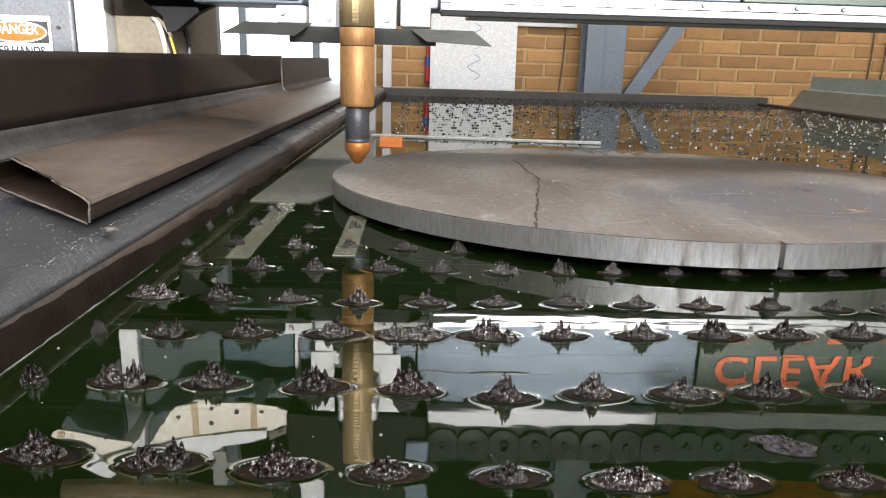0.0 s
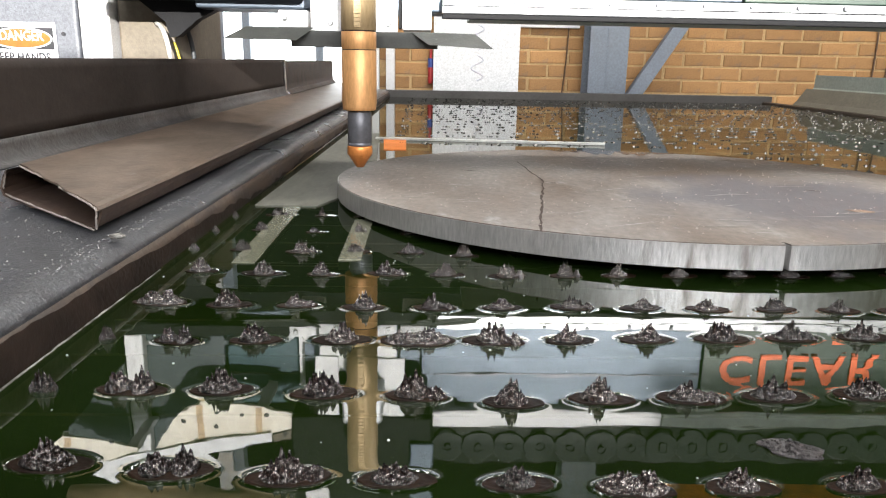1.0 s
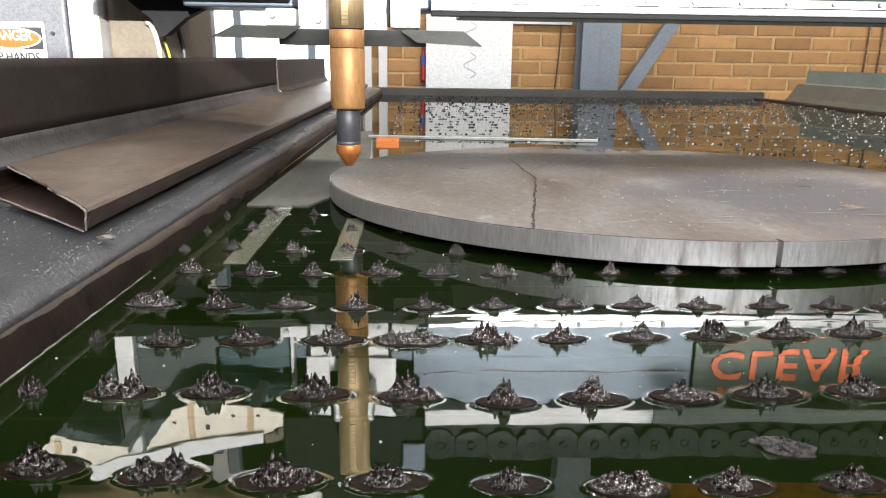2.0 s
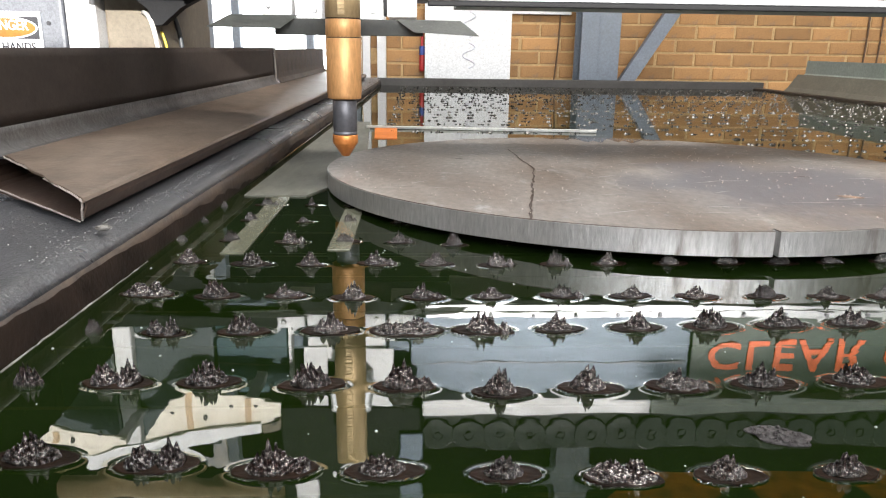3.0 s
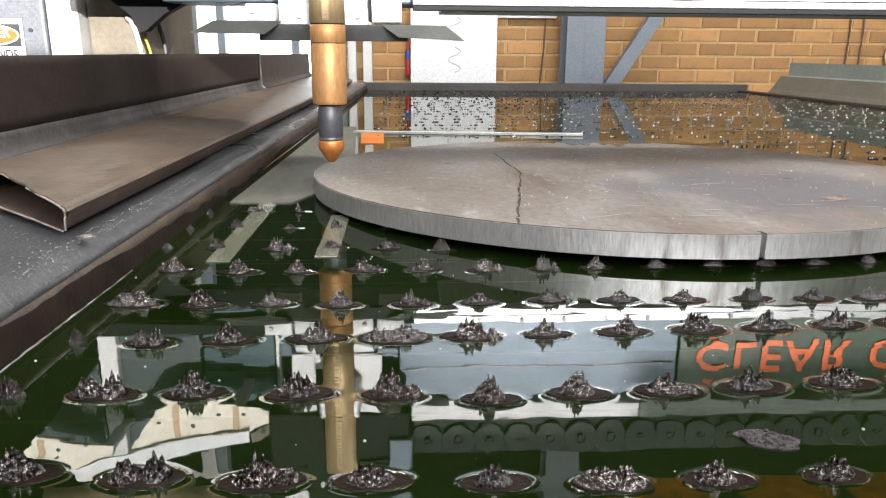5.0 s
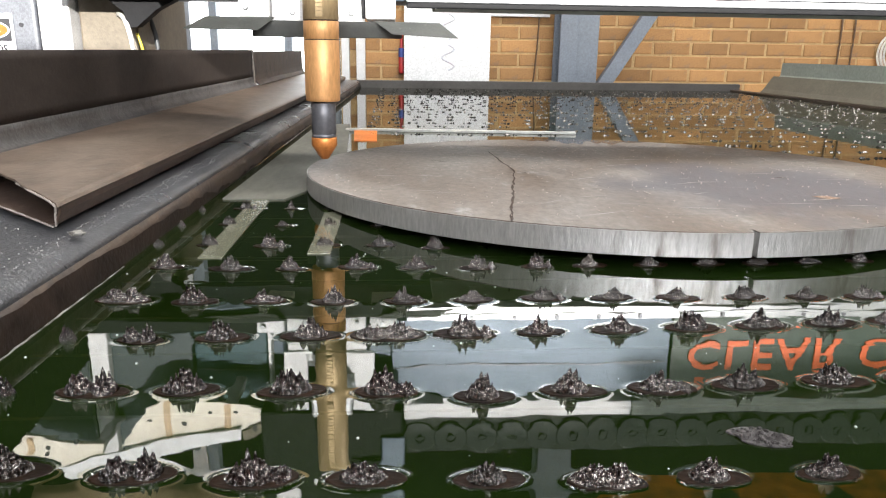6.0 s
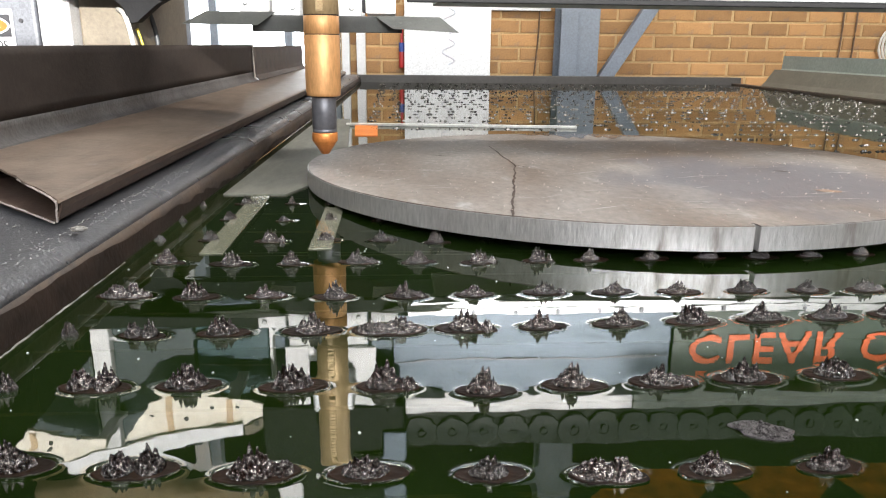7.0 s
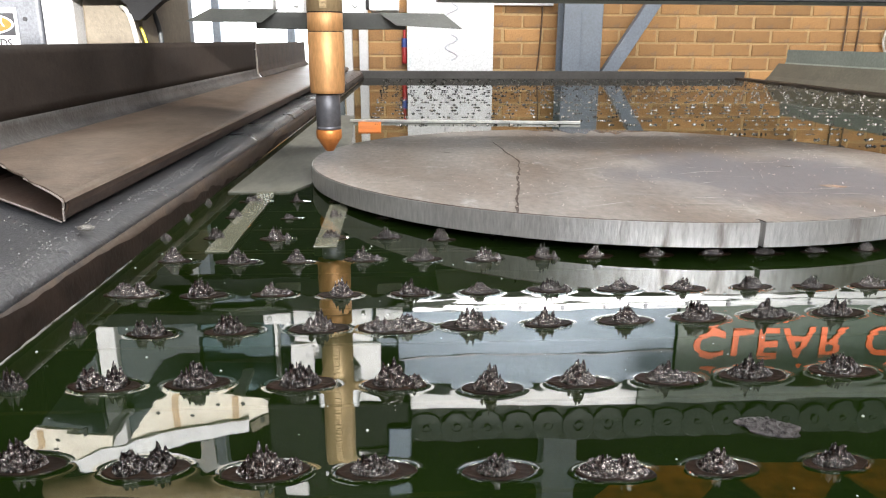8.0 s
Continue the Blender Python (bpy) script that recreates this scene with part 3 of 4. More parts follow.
slat(0.173, [(-0.229, 0.171, 0.020, 0.0109), (-0.178, 0.166, 0.0384, 0.0131), (-0.120, 0.169, 0.0431, 0.0141), (-0.056, 0.171, 0.0500, 0.0147), (0.002, 0.170, 0.0630, 0.0108),
             (0.059, 0.171, 0.0523, 0.0149), (0.118, 0.173, 0.0414, 0.0133), (0.178, 0.176, 0.0459, 0.0139), (0.239, 0.178, 0.0487, 0.0149), (0.296, 0.181, 0.0471, 0.0151), (0.355, 0.184, 0.0479, 0.0143), (0.408, 0.186, 0.045, 0.014)], {0: "wedge", 1: "twin", 4: "wide"})
slat(0.249, [(-0.221, 0.255, 0.0514, 0.0115), (-0.161, 0.250, 0.0421, 0.0149), (-0.102, 0.250, 0.0387, 0.0115), (-0.046, 0.246, 0.0411, 0.0150), (0.016, 0.246, 0.0401, 0.0141), (0.074, 0.248, 0.0387, 0.0092),
             (0.136, 0.251, 0.0431, 0.0103), (0.196, 0.251, 0.0421, 0.0104), (0.255, 0.249, 0.0423, 0.0104), (0.316, 0.250, 0.0403, 0.0110), (0.372, 0.248, 0.0405, 0.0110), (0.424, 0.248, 0.0408, 0.0105), (0.478, 0.249, 0.040, 0.011)], {0: "wide"})
slat(0.348, [(-0.214, 0.352, 0.0351, 0.0142), (-0.153, 0.345, 0.0458, 0.0136), (-0.094, 0.343, 0.0325, 0.0136), (-0.029, 0.348, 0.0440, 0.0144), (0.029, 0.346, 0.0388, 0.0127), (0.089, 0.343, 0.0417, 0.0133),
             (0.148, 0.346, 0.0355, 0.0146), (0.203, 0.349, 0.0398, 0.0129), (0.266, 0.351, 0.0403, 0.0118), (0.326, 0.353, 0.0378, 0.0107), (0.380, 0.353, 0.0410, 0.0090), (0.434, 0.356, 0.0326, 0.0097), (0.492, 0.360, 0.0330, 0.0110)])
slat(0.431, [(-0.245, 0.437, 0.020, 0.0069), (-0.192, 0.435, 0.0331, 0.0126), (-0.128, 0.429, 0.0392, 0.0138), (-0.068, 0.432, 0.0366, 0.0101), (-0.008, 0.430, 0.0368, 0.0127), (0.051, 0.419, 0.0335, 0.0138), (0.110, 0.434, 0.0250, 0.0058)], {0: "wedge"})
slat(0.525, [(-0.245, 0.524, 0.0166, 0.0069), (-0.192, 0.532, 0.0303, 0.0112), (-0.127, 0.524, 0.0236, 0.0070), (-0.073, 0.526, 0.0238, 0.0119), (-0.012, 0.522, 0.0238, 0.0070)], {0: "wedge"})
slat(0.619, [(-0.243, 0.612, 0.0146, 0.0075), (-0.190, 0.621, 0.0370, 0.0107), (-0.130, 0.620, 0.0216, 0.0130), (-0.078, 0.618, 0.022, 0.008)], {0: "wedge"})


def far_slat(y, x0, x1):
    """Slats past the disc: their many small tips are one crust each."""
    s = thing("support_slat", 0.65, y, LEVEL - 0.1, "far corroded steel slat with small slag tips", "slat", "slats across the water table")
    part("slat_bar", box(-0.262 + SKEW * y, 1.948, y - 0.002, y + 0.002, LEVEL - 0.09, LEVEL - 0.012), SLAT, s)
    bm = bmesh.new()
    x = x0
    while x < x1:
        if pick.random() < 0.97:
            for _ in range(7):
                r, h = pick.uniform(0.002, 0.008), pick.uniform(0.001, 0.0052)
                made = bmesh.ops.create_cone(bm, segments=6, radius1=r, radius2=r * 0.25, depth=h)["verts"]
                bmesh.ops.translate(bm, verts=made, vec=(x + pick.uniform(-0.016, 0.016), y + pick.uniform(-0.006, 0.006), LEVEL + h / 2 - 0.001))
        x += 0.06 + pick.uniform(-0.01, 0.01)
    tagged(part("slag_crust", bm, FARSLAG, s), kind="stuff")


for k in range(26):
    far_slat(1.22 + 0.1 * k, -0.05 if k > 2 else 0.8, 1.92)
for k in range(8):
    far_slat(0.42 + 0.1 * k, 0.86, 1.92)


def water_sheet():
    """The surface: fine near the camera, where it climbs each crust and the side rim in a small curved lip."""
    xs = np.concatenate([np.arange(-0.2635, 0.56, 0.0016), np.linspace(0.56, 1.95, 24)])
    ys = np.concatenate([np.linspace(-1.2, -0.07, 8)[:-1], np.arange(-0.07, 0.68, 0.0016), np.linspace(0.68, 3.85, 50)])
    gx, gy = np.meshgrid(xs, ys)
    gz = np.zeros_like(gx)
    for x, y, half in SPOTS:
        i0, i1 = np.searchsorted(xs, x - half - 0.022), np.searchsorted(xs, x + half + 0.022)
        j0, j1 = np.searchsorted(ys, y - half - 0.022), np.searchsorted(ys, y + half + 0.022)
        px, py = gx[j0:j1, i0:i1] - x, gy[j0:j1, i0:i1] - y
        d = np.sqrt((px / half) ** 2 + (py / (half * DEEP)) ** 2) + 1e-6
        away = np.hypot(px, py) * np.maximum(0.0, 1 - 1 / d)
        lip = np.where(d < 0.93, -0.004, 0.0006 * np.exp(-away / 0.0016))
        hollow = gz[j0:j1, i0:i1]
        gz[j0:j1, i0:i1] = np.where(d < 0.93, lip, np.where(hollow < 0, hollow, np.maximum(hollow, lip)))
    gz = gz + 0.0016 * np.exp(-(gx + 0.2635) / 0.0027)
    gx = gx + SKEW * np.maximum(gy, 0) * (gx < 0) * (-gx / 0.2635)
    rows, cols = gx.shape
    verts = np.stack([gx.ravel(), gy.ravel(), gz.ravel()], axis=1)
    idx = np.arange(rows * cols).reshape(rows, cols)
    faces = np.stack([idx[:-1, :-1].ravel(), idx[:-1, 1:].ravel(), idx[1:, 1:].ravel(), idx[1:, :-1].ravel()], axis=1)
    me = bpy.data.meshes.new("water")
    me.from_pydata(verts.tolist(), [], faces.tolist())
    me.shade_smooth()
    me.materials.append(WATER)
    ob = new("water", me)
    ob.location = (0, 0, LEVEL)
    return tagged(ob, "dark green murky water with mirror-like reflections", "water", kind="structure")


water = water_sheet()

# ---- steel disc on the tips ----
DISC = (0.352, 0.818)
RADIUS, THICK = 0.480, 0.0262
TILT = -0.0233


def on_disc(x, y, lift=0.0):
    return Vector((x, y, 0.742 + TILT * (y - 0.34) + lift))


def tilt_disc(bm):
    for v in bm.verts:
        v.co.z += 0.742 + TILT * (v.co.y - 0.34)
    return bm


disc = thing("steel_disc", DISC[0], DISC[1], 0.715, "thick round mill-scaled steel plate lying on the slat tips", "steel plate")
outline = []
notch = -1.545
angles = sorted([-math.pi + 2 * math.pi * i / 240 for i in range(240)] + [notch - 0.0062, notch - 0.0050, notch + 0.0050, notch + 0.0062])
for a in angles:
    r = RADIUS - (0.012 if abs(a - notch) < 0.0055 else 0.0)
    outline.append((DISC[0] + r * math.cos(a), DISC[1] + r * math.sin(a)))
inner = [(DISC[0] + (x - DISC[0]) * 0.9975, DISC[1] + (y - DISC[1]) * 0.9975) for x, y in outline]
part("cut_rim", tilt_disc(prism(outline, -THICK, -0.0012)), CUT, disc, "bright flame-cut edge")
part("top_face", tilt_disc(prism(inner, -0.002, 0.0)), MILL, disc, "brown-grey mill scale")
crack = bmesh.new()
rc = random.Random(3)


def gouge(points, width, bm):
    """A ragged shallow scar on the disc's top."""
    last = None
    for x, y in points:
        w = width * rc.uniform(0.4, 1.3)
        j = rc.uniform(-0.0012, 0.0012)
        pair = [bm.verts.new((x + j - w, y, 0.0006)), bm.verts.new((x + j + w, y + rc.uniform(-0.002, 0.002), 0.0006))]
        if last:
            bm.faces.new((last[0], last[1], pair[1], pair[0]))
        last = pair


gouge([(0.1268 + 0.0652 * i / 24 + rc.uniform(-0.0008, 0.0008), 0.3868 + 0.3849 * i / 24) for i in range(25)], 0.0016, crack)
gouge([(0.1921 - 0.0064 * i / 12, 0.7718 + 0.2673 * i / 12) for i in range(13)], 0.0016, crack)
gouge([(0.1921 + 0.0032 * i, 0.7718 - 0.0043 * i) for i in range(6)], 0.0016, crack)
part("scar", tilt_disc(crack), GROOVE, disc, "dark ragged scar across the face")

scratch = bmesh.new()
for _ in range(70):
    a, r0 = rc.uniform(0, 2 * math.pi), RADIUS * 0.9 * math.sqrt(rc.random())
    x, y = DISC[0] + r0 * math.cos(a), DISC[1] + r0 * math.sin(a)
    turn, long, wide = rc.gauss(0.25, 0.35), rc.uniform(0.008, 0.045), rc.uniform(0.0003, 0.0008)
    dx, dy = math.cos(turn) * long, math.sin(turn) * long
    ring = [scratch.verts.new(p) for p in ((x - dx, y - dy, 0.0005), (x - wide, y + wide * 3, 0.0005), (x + dx, y + dy, 0.0005), (x + wide, y - wide * 3, 0.0005))]
    scratch.faces.new(ring)
tagged(part("scratched_patch", tilt_disc(scratch), SCRATCH, disc, "pale shallow scratches"), kind="stuff")

MARKS = [[(0.0702, 0.8958), (0.0841, 0.8851), (0.0969, 0.8841), (0.0841, 0.8937)], [(0.5727, 0.713), (0.5845, 0.7012), (0.5952, 0.698), (0.5845, 0.7087)],
         [(0.5374, 0.543), (0.5556, 0.5451), (0.5695, 0.5323), (0.5631, 0.5216), (0.5428, 0.5259)]]
for pts in MARKS:
    mark = bmesh.new()
    mark.faces.new([mark.verts.new((x, y, 0.0007)) for x, y in pts])
    part("stain", tilt_disc(mark), GROOVE if len(pts) == 4 else RUSTMARK, disc)

wet = bmesh.new()
rim = []
for q in range(36):
    a = radians(64) + radians(34) * q / 35
    rim.append((DISC[0] + 0.4775 * math.cos(a), DISC[1] + 0.4775 * math.sin(a)))
for q in range(36):
    a = radians(98) - radians(34) * q / 35
    r = 0.472 - 0.115 * math.sin(math.pi * q / 35) ** 0.7 * (0.55 + 0.45 * math.sin(q * 0.9) * math.sin(q * 0.37 + 1)) - rc.uniform(0, 0.010)
    rim.append((DISC[0] + r * math.cos(a), DISC[1] + r * math.sin(a)))
wet.faces.new([wet.verts.new((x, y, 0.0005)) for x, y in rim])
part("wet_patch", tilt_disc(wet), WETSCALE, disc, "dark wet film at the far edge")

strip = thing("steel_offcut", -0.19, 1.0, 0.705, "wet grey flat steel offcut lying at water level", "offcut")
part("sheet", prism([(-0.234, 0.685), (-0.147, 0.682), (-0.095, 0.82), (-0.085, 1.08), (-0.118, 1.75), (-0.205, 1.76)], 0.7030, 0.7062), WETSHEET, strip)
rodbar = thing("flat_bar", 0.18, 1.57, 0.705, "long thin pale flat bar lying in the water", "bar")
part("bar", box(-0.12, 0.48, 1.562, 1.580, 0.7045, 0.711, 0.001, turn=pose(0, 0, 0, 0, 0, -5.5)), BARS, rodbar)
for bx, by0, by1, w in ((-0.180, 0.385, 1.30, 0.012), (-0.072, 0.40, 0.60, 0.012)):
    sb = thing("surface_strip", bx, by0, 0.69, "olive flat strip level with the water surface", "bar", "bars under the water")
    part("bar", box(bx - w, bx + w, by0, by1, 0.694, LEVEL + 0.0012, 0.0003), OLIVESTRIP, sb)

# ---- folded guard trays along the rim ----
def ragged(x, z):
    """The torn near end of the top sheet runs back from the front corner."""
    return max(0.0, (-0.303 - x) * 1.1)


def ragged_base(x, z):
    return max(0.0, (-0.310 - x) * 0.9)


TURN, HINGE = 0.0165, -0.452
tray = thing("guard_tray", -0.40, 1.2, 0.75, "long brown folded sheet-metal guard with a torn open end", "guard", "guards along the rim")
part("base_sheet", folded([(-0.457, 0.7845), (-0.468, 0.776), (-0.471, 0.762), (-0.466, 0.7545), (-0.455, 0.752), (-0.320, 0.7485), (-0.312, 0.7495), (-0.308, 0.753), (-0.3035, 0.7630), (-0.3022, 0.7690)], 0.337, 2.23, 0.0022, 50, cut=ragged_base, wobble=0.003, seed=2, shear=TURN, hinge=HINGE), TRAYDARK, tray, "brown inside and front face, shade put into the colour")
part("top_sheet", folded([(-0.3022, 0.7690), (-0.3040, 0.7714), (-0.309, 0.7728), (-0.36, 0.7778), (-0.452, 0.7865)], 0.327, 2.23, -0.0022, 50, cut=ragged, wobble=0.003, seed=3, shear=TURN, hinge=HINGE), TRAY, tray)
part("bevel", folded([(-0.452, 0.7865), (-0.4585, 0.7882), (-0.4640, 0.7925), (-0.4680, 0.7990), (-0.4700, 0.8075), (-0.4705, 0.816)], 0.44, 2.23, -0.0022, 50), BEVEL, tray, "fold with its blue-grey sheen put into the colour", True)
part("flange", folded([(-0.4705, 0.816), (-0.471, 0.83), (-0.472, 0.9045)], 0.0, 2.23, -0.0022, 50), DARKTRAY, tray, "upright flange, shade put into its dark colour", True)
part("fold_line", tube([(-0.4505 + 0.0004 * rc.uniform(-1, 1), 0.50 + 0.03 * k, 0.7874) for k in range(26)], 0.0005, 5), EDGE, tray, "thin pale line along the fold")
part("seam_edge", tube([(-0.466, 2.226, 0.905), (-0.467, 2.226, 0.86), (-0.465, 2.224, 0.80), (-0.457, 2.222, 0.788)], 0.0036, 6), EDGE, tray, "thin pale strip along the seam")
lip = bmesh.new()
for a, b, bow in (((-0.2990, 0.3265, 0.7728), (-0.365, 0.3985, 0.7790), 0.003), ((-0.358, 0.4075, 0.7786), (-0.372, 0.410, 0.7797), 0.0), ((-0.372, 0.410, 0.7797), (-0.452, 0.488, 0.7872), -0.004),
                  ((-0.3065, 0.337, 0.7495), (-0.468, 0.480, 0.756), 0.005), ((-0.3045, 0.337, 0.7500), (-0.2975, 0.3265, 0.7700), 0.0), ((-0.2975, 0.3265, 0.7700), (-0.2995, 0.3265, 0.7730), 0.0), ((-0.471, 0.484, 0.757), (-0.457, 0.472, 0.7875), 0.0)):
    pts = arc_points(a, b, (bow, -bow, 0.0), 16)
    tube([p + Vector((rc.uniform(-0.0005, 0.0005), rc.uniform(-0.0007, 0.0007), rc.uniform(-0.0003, 0.0003))) for p in pts], 0.0010, 6, lip)
part("torn_lip", lip, EDGE, tray, "bare bright torn edge")
tear = bmesh.new()
tube(arc_points((-0.362, 0.402, 0.7790), (-0.332, 0.442, 0.7762), (0.004, 0, 0.0), 6), 0.0011, 5, tear)
part("tear", tear, GROOVE, tray)
tear = bmesh.new()
tube(arc_points((-0.335, 1.52, 0.7772), (-0.305, 1.43, 0.7745), (0, 0, 0.0), 6), 0.0017, 5, tear)
part("tear", tear, GROOVE, tray)
tray_b = thing("guard_tray", -0.40, 2.6, 0.75, "short brown folded sheet-metal guard butted to the long one", "guard", "guards along the rim")
part("base_sheet", folded([(-0.47, 0.752), (-0.320, 0.7485), (-0.310, 0.7505), (-0.3035, 0.765), (-0.309, 0.7728), (-0.452, 0.7865)], 2.24, 3.6, 0.0025, 12, shear=TURN, hinge=HINGE), TRAY, tray_b)
part("flange", folded([(-0.452, 0.7865), (-0.467, 0.802), (-0.470, 0.82), (-0.472, 0.899)], 2.242, 3.6, -0.0025, 12), RUST, tray_b)

# ---- cover on the far side rim ----
cover = thing("side_cover", 2.0, 2.6, 0.712, "grey-green bent sheet cover standing on the rim", "cover")
part("slope", folded([(1.965, 0.713), (1.985, 0.735), (2.03, 0.800)], 0.8, 3.52, 0.003, 14), DARKCOVER, cover)
part("upright", folded([(2.03, 0.800), (2.036, 0.808), (2.04, 0.872)], 0.8, 3.46, 0.003, 14), GREENGREY, cover)

# ---- gantry: beam, carriage and torch move together ----
GY = 1.042
gantry = thing("gantry_beam", 0.4, GY, 0.98, "aluminium cutting gantry with rail, panels and orange lettering", "gantry")
part("under_lip", box(0.03, 1.75, GY - 0.012, GY + 0.0, 0.9835, 0.9930, 0.002), BLACK, gantry, "dark lower lip")
part("underside", box(0.085, 1.75, GY + 0.001, GY + 0.16, 0.9850, 0.9930, 0.002), GREENGREY, gantry, "grey-green underside plate")
rail = part("rail", box(0.03, 1.75, GY - 0.010, GY + 0.02, 0.9935, 1.0220, 0.002), ALU, gantry, "bright linear rail with screws")
part("rail_groove", box(0.031, 1.749, GY - 0.0112, GY - 0.0098, 1.0055, 1.0075), BLACK, rail, "thin dark groove")
screw_me = None
for k in range(18):
    if screw_me is None:
        s = part("screw", lathe([(0.0046, 0), (0.0046, 0.003), (0.0032, 0.0042)], 0, 0, 12), GUNMETAL, rail)
        screw_me = s.data
        for v in screw_me.vertices:
            v.co = v.co + ORIGIN[gantry]
    else:
        s = new("screw", screw_me)
        s.parent = rail
    s.matrix_basis = Matrix.Translation(Vector((0.162 + 0.0865 * k, GY - 0.0095, 1.0150)) - ORIGIN[gantry]) @ pose(0, 0, 0, 90, 0, 0)
part("blue_panel", box(0.0, 0.580, GY, GY + 0.02, 1.0235, 1.192, 0.002), BLUEPANEL, gantry)
part("seam_strip", box(0.0, 0.580, GY - 0.002, GY, 1.1225, 1.1262, 0.0006), GUNMETAL, gantry)
green = part("green_panel", box(0.584, 1.75, GY - 0.001, GY + 0.02, 1.0235, 1.192, 0.002), GREENPANEL, gantry, "dark green panel with orange-red letters")
lettering("CLEAR C", 0.090, Matrix.Translation((0.617, GY - 0.003, 1.060)) @ pose(0, 0, 0, 90, 0, 0) @ Matrix.Diagonal((1.15, 1, 1, 1)), ORANGE, "lettering", green, "orange-red capital letters", 0.0012, 0.0012, 1.13)
part("letter_stroke", box(1.062, 1.076, GY - 0.003, GY - 0.0012, 1.076, 1.138, 0.0005), ORANGE, green)
for bar_x in (0.64, 0.74, 0.85, 0.95, 1.05):
    for bz in (1.040, 1.158):
        part("small_mark", box(bar_x, bar_x + 0.045, GY - 0.0026, GY - 0.0012, bz, bz + 0.008, 0.0005), ORANGE, green)
# One ledge in two colours: the light's fall-off to the right is painted in
part("ledge", box(0.50, 1.75, GY - 0.03, GY + 0.16, 1.1942, 1.228, 0.003), GREENGREY, gantry, "right of the top ledge, weaker light put into its grey-green")
part("ledge", box(0.025, 0.4985, GY - 0.03, GY + 0.16, 1.194, 1.228, 0.003), WHITEPLATE, gantry, "left of the top ledge, stronger light put into its white")
part("beam_body", box(-0.42, 2.30, GY + 0.022, GY + 0.15, 0.996, 1.192, 0.004), BLUEPANEL, gantry)
part("left_panel", box(-0.391, -0.249, GY - 0.006, GY + 0.02, 1.040, 1.188, 0.003), TEAL, gantry, "dark teal panel")
part("panel_seam", box(-0.388, -0.252, GY - 0.0085, GY - 0.006, 1.118, 1.1215, 0.0006), GUNMETAL, gantry)
part("panel_trim", box(-0.246, -0.240, GY - 0.012, GY + 0.02, 1.036, 1.19, 0.001), WHITEPLATE, gantry, "thin white edge trim")
part("end_plate", box(-0.552, -0.395, GY - 0.012, GY + 0.02, 1.037, 1.304, 0.004), ENDGREY, gantry, "grey end plate")
part("end_strip", box(-0.591, -0.556, GY - 0.018, GY + 0.02, 1.037, 1.306, 0.003), WHITEPLATE, gantry)
part("left_lip", box(-0.60, -0.222, GY - 0.02, GY + 0.14, 1.012, 1.036, 0.003), BLACK, gantry)
part("right_leg", box(2.16, 2.30, GY + 0.03, GY + 0.14, 0.0, 0.995, 0.004), BLUEPANEL, gantry, "steel gantry leg")
part("left_arm", box(-0.60, -0.40, GY + 0.142, GY + 0.33, 1.046, 1.075, 0.003), BLACK, gantry, "black arm resting on the panel")
gusset = prism([(-0.590, 1.092), (-0.590, 1.271), (-0.729, 1.261), (-0.692, 1.208)], -0.006, 0.006)
bmesh.ops.transform(gusset, matrix=Matrix.Translation((0, GY - 0.03, 0)) @ pose(0, 0, 0, 90, 0, 0), verts=gusset.verts)
part("gusset", gusset, ENDGREY, gantry, "grey gusset plate")
part("conduit", tube([(-0.705, 0.975, 1.365), (-0.584, 0.975, 1.361), (-0.452, 0.975, 1.368), (-0.318, 0.975, 1.378), (-0.159, 0.975, 1.391)], 0.022, 14), TAN, gantry, "tan flexible conduit above the plates", True)
BRACKET = [(-0.550, 1.016), (-0.497, 0.973), (-0.490, 0.944), (-0.474, 0.946), (-0.435, 0.978), (-0.396, 0.998), (-0.387, 1.021)]
arm = prism(BRACKET, -0.015, 0.015)
bmesh.ops.transform(arm, matrix=Matrix.Translation((0, 1.14, 0)) @ pose(0, 0, 0, 90, 0, 0), verts=arm.verts)
part("dark_bracket", arm, BLACK, gantry, "black wedge bracket under the beam")

chain = thing("cable_chain", 0.7, 1.10, 1.228, "grey plastic cable chain lying on the beam", "cable chain")
part("tray_back", box(0.03, 1.75, 1.1205, 1.128, 1.228, 1.372, 0.002), CHAINBACK, chain)
for k in range(24):
    cx = 0.0609 + 0.0689 * k
    link = bmesh.new()
    lathe([(0.0376, 0.0), (0.0376, 0.006), (0.0355, 0.008), (0.012, 0.008), (0.011, 0.0055), (0.007, 0.0055), (0.006, 0.011), (0.0, 0.011)], 0, 0, 24, link)
    bmesh.ops.transform(link, matrix=Matrix.Translation((cx, 1.1195 - 0.0015 * (k % 2), 1.3302)) @ pose(0, 0, 0, 90, 0, 0), verts=link.verts)
    part("chain_link", link, CHAIN, chain)

tray_up = thing("cream_cable_tray", -0.45, 0.98, 1.15, "cream perforated cable tray with tan bands", "cable tray")
def tray_face(name, corners, y, holes, mat):
    """A slanted flat tray face seen from the front, with slots."""
    bm = bmesh.new()
    a = [bm.verts.new((x, y, z)) for x, z in corners]
    b = [bm.verts.new((x, y + 0.006, z)) for x, z in corners]
    bm.faces.new(a)
    bm.faces.new(b[::-1])
    for i in range(len(a)):
        k = (i + 1) % len(a)
        bm.faces.new((a[i], b[i], b[k], a[k]))
    face = part(name, bm, mat, tray_up)
    for hx, hz in holes:
        part("hole", rod((hx, y - 0.0005, hz), (hx, y + 0.002, hz), 0.0045, 10), INK, face)
    return face


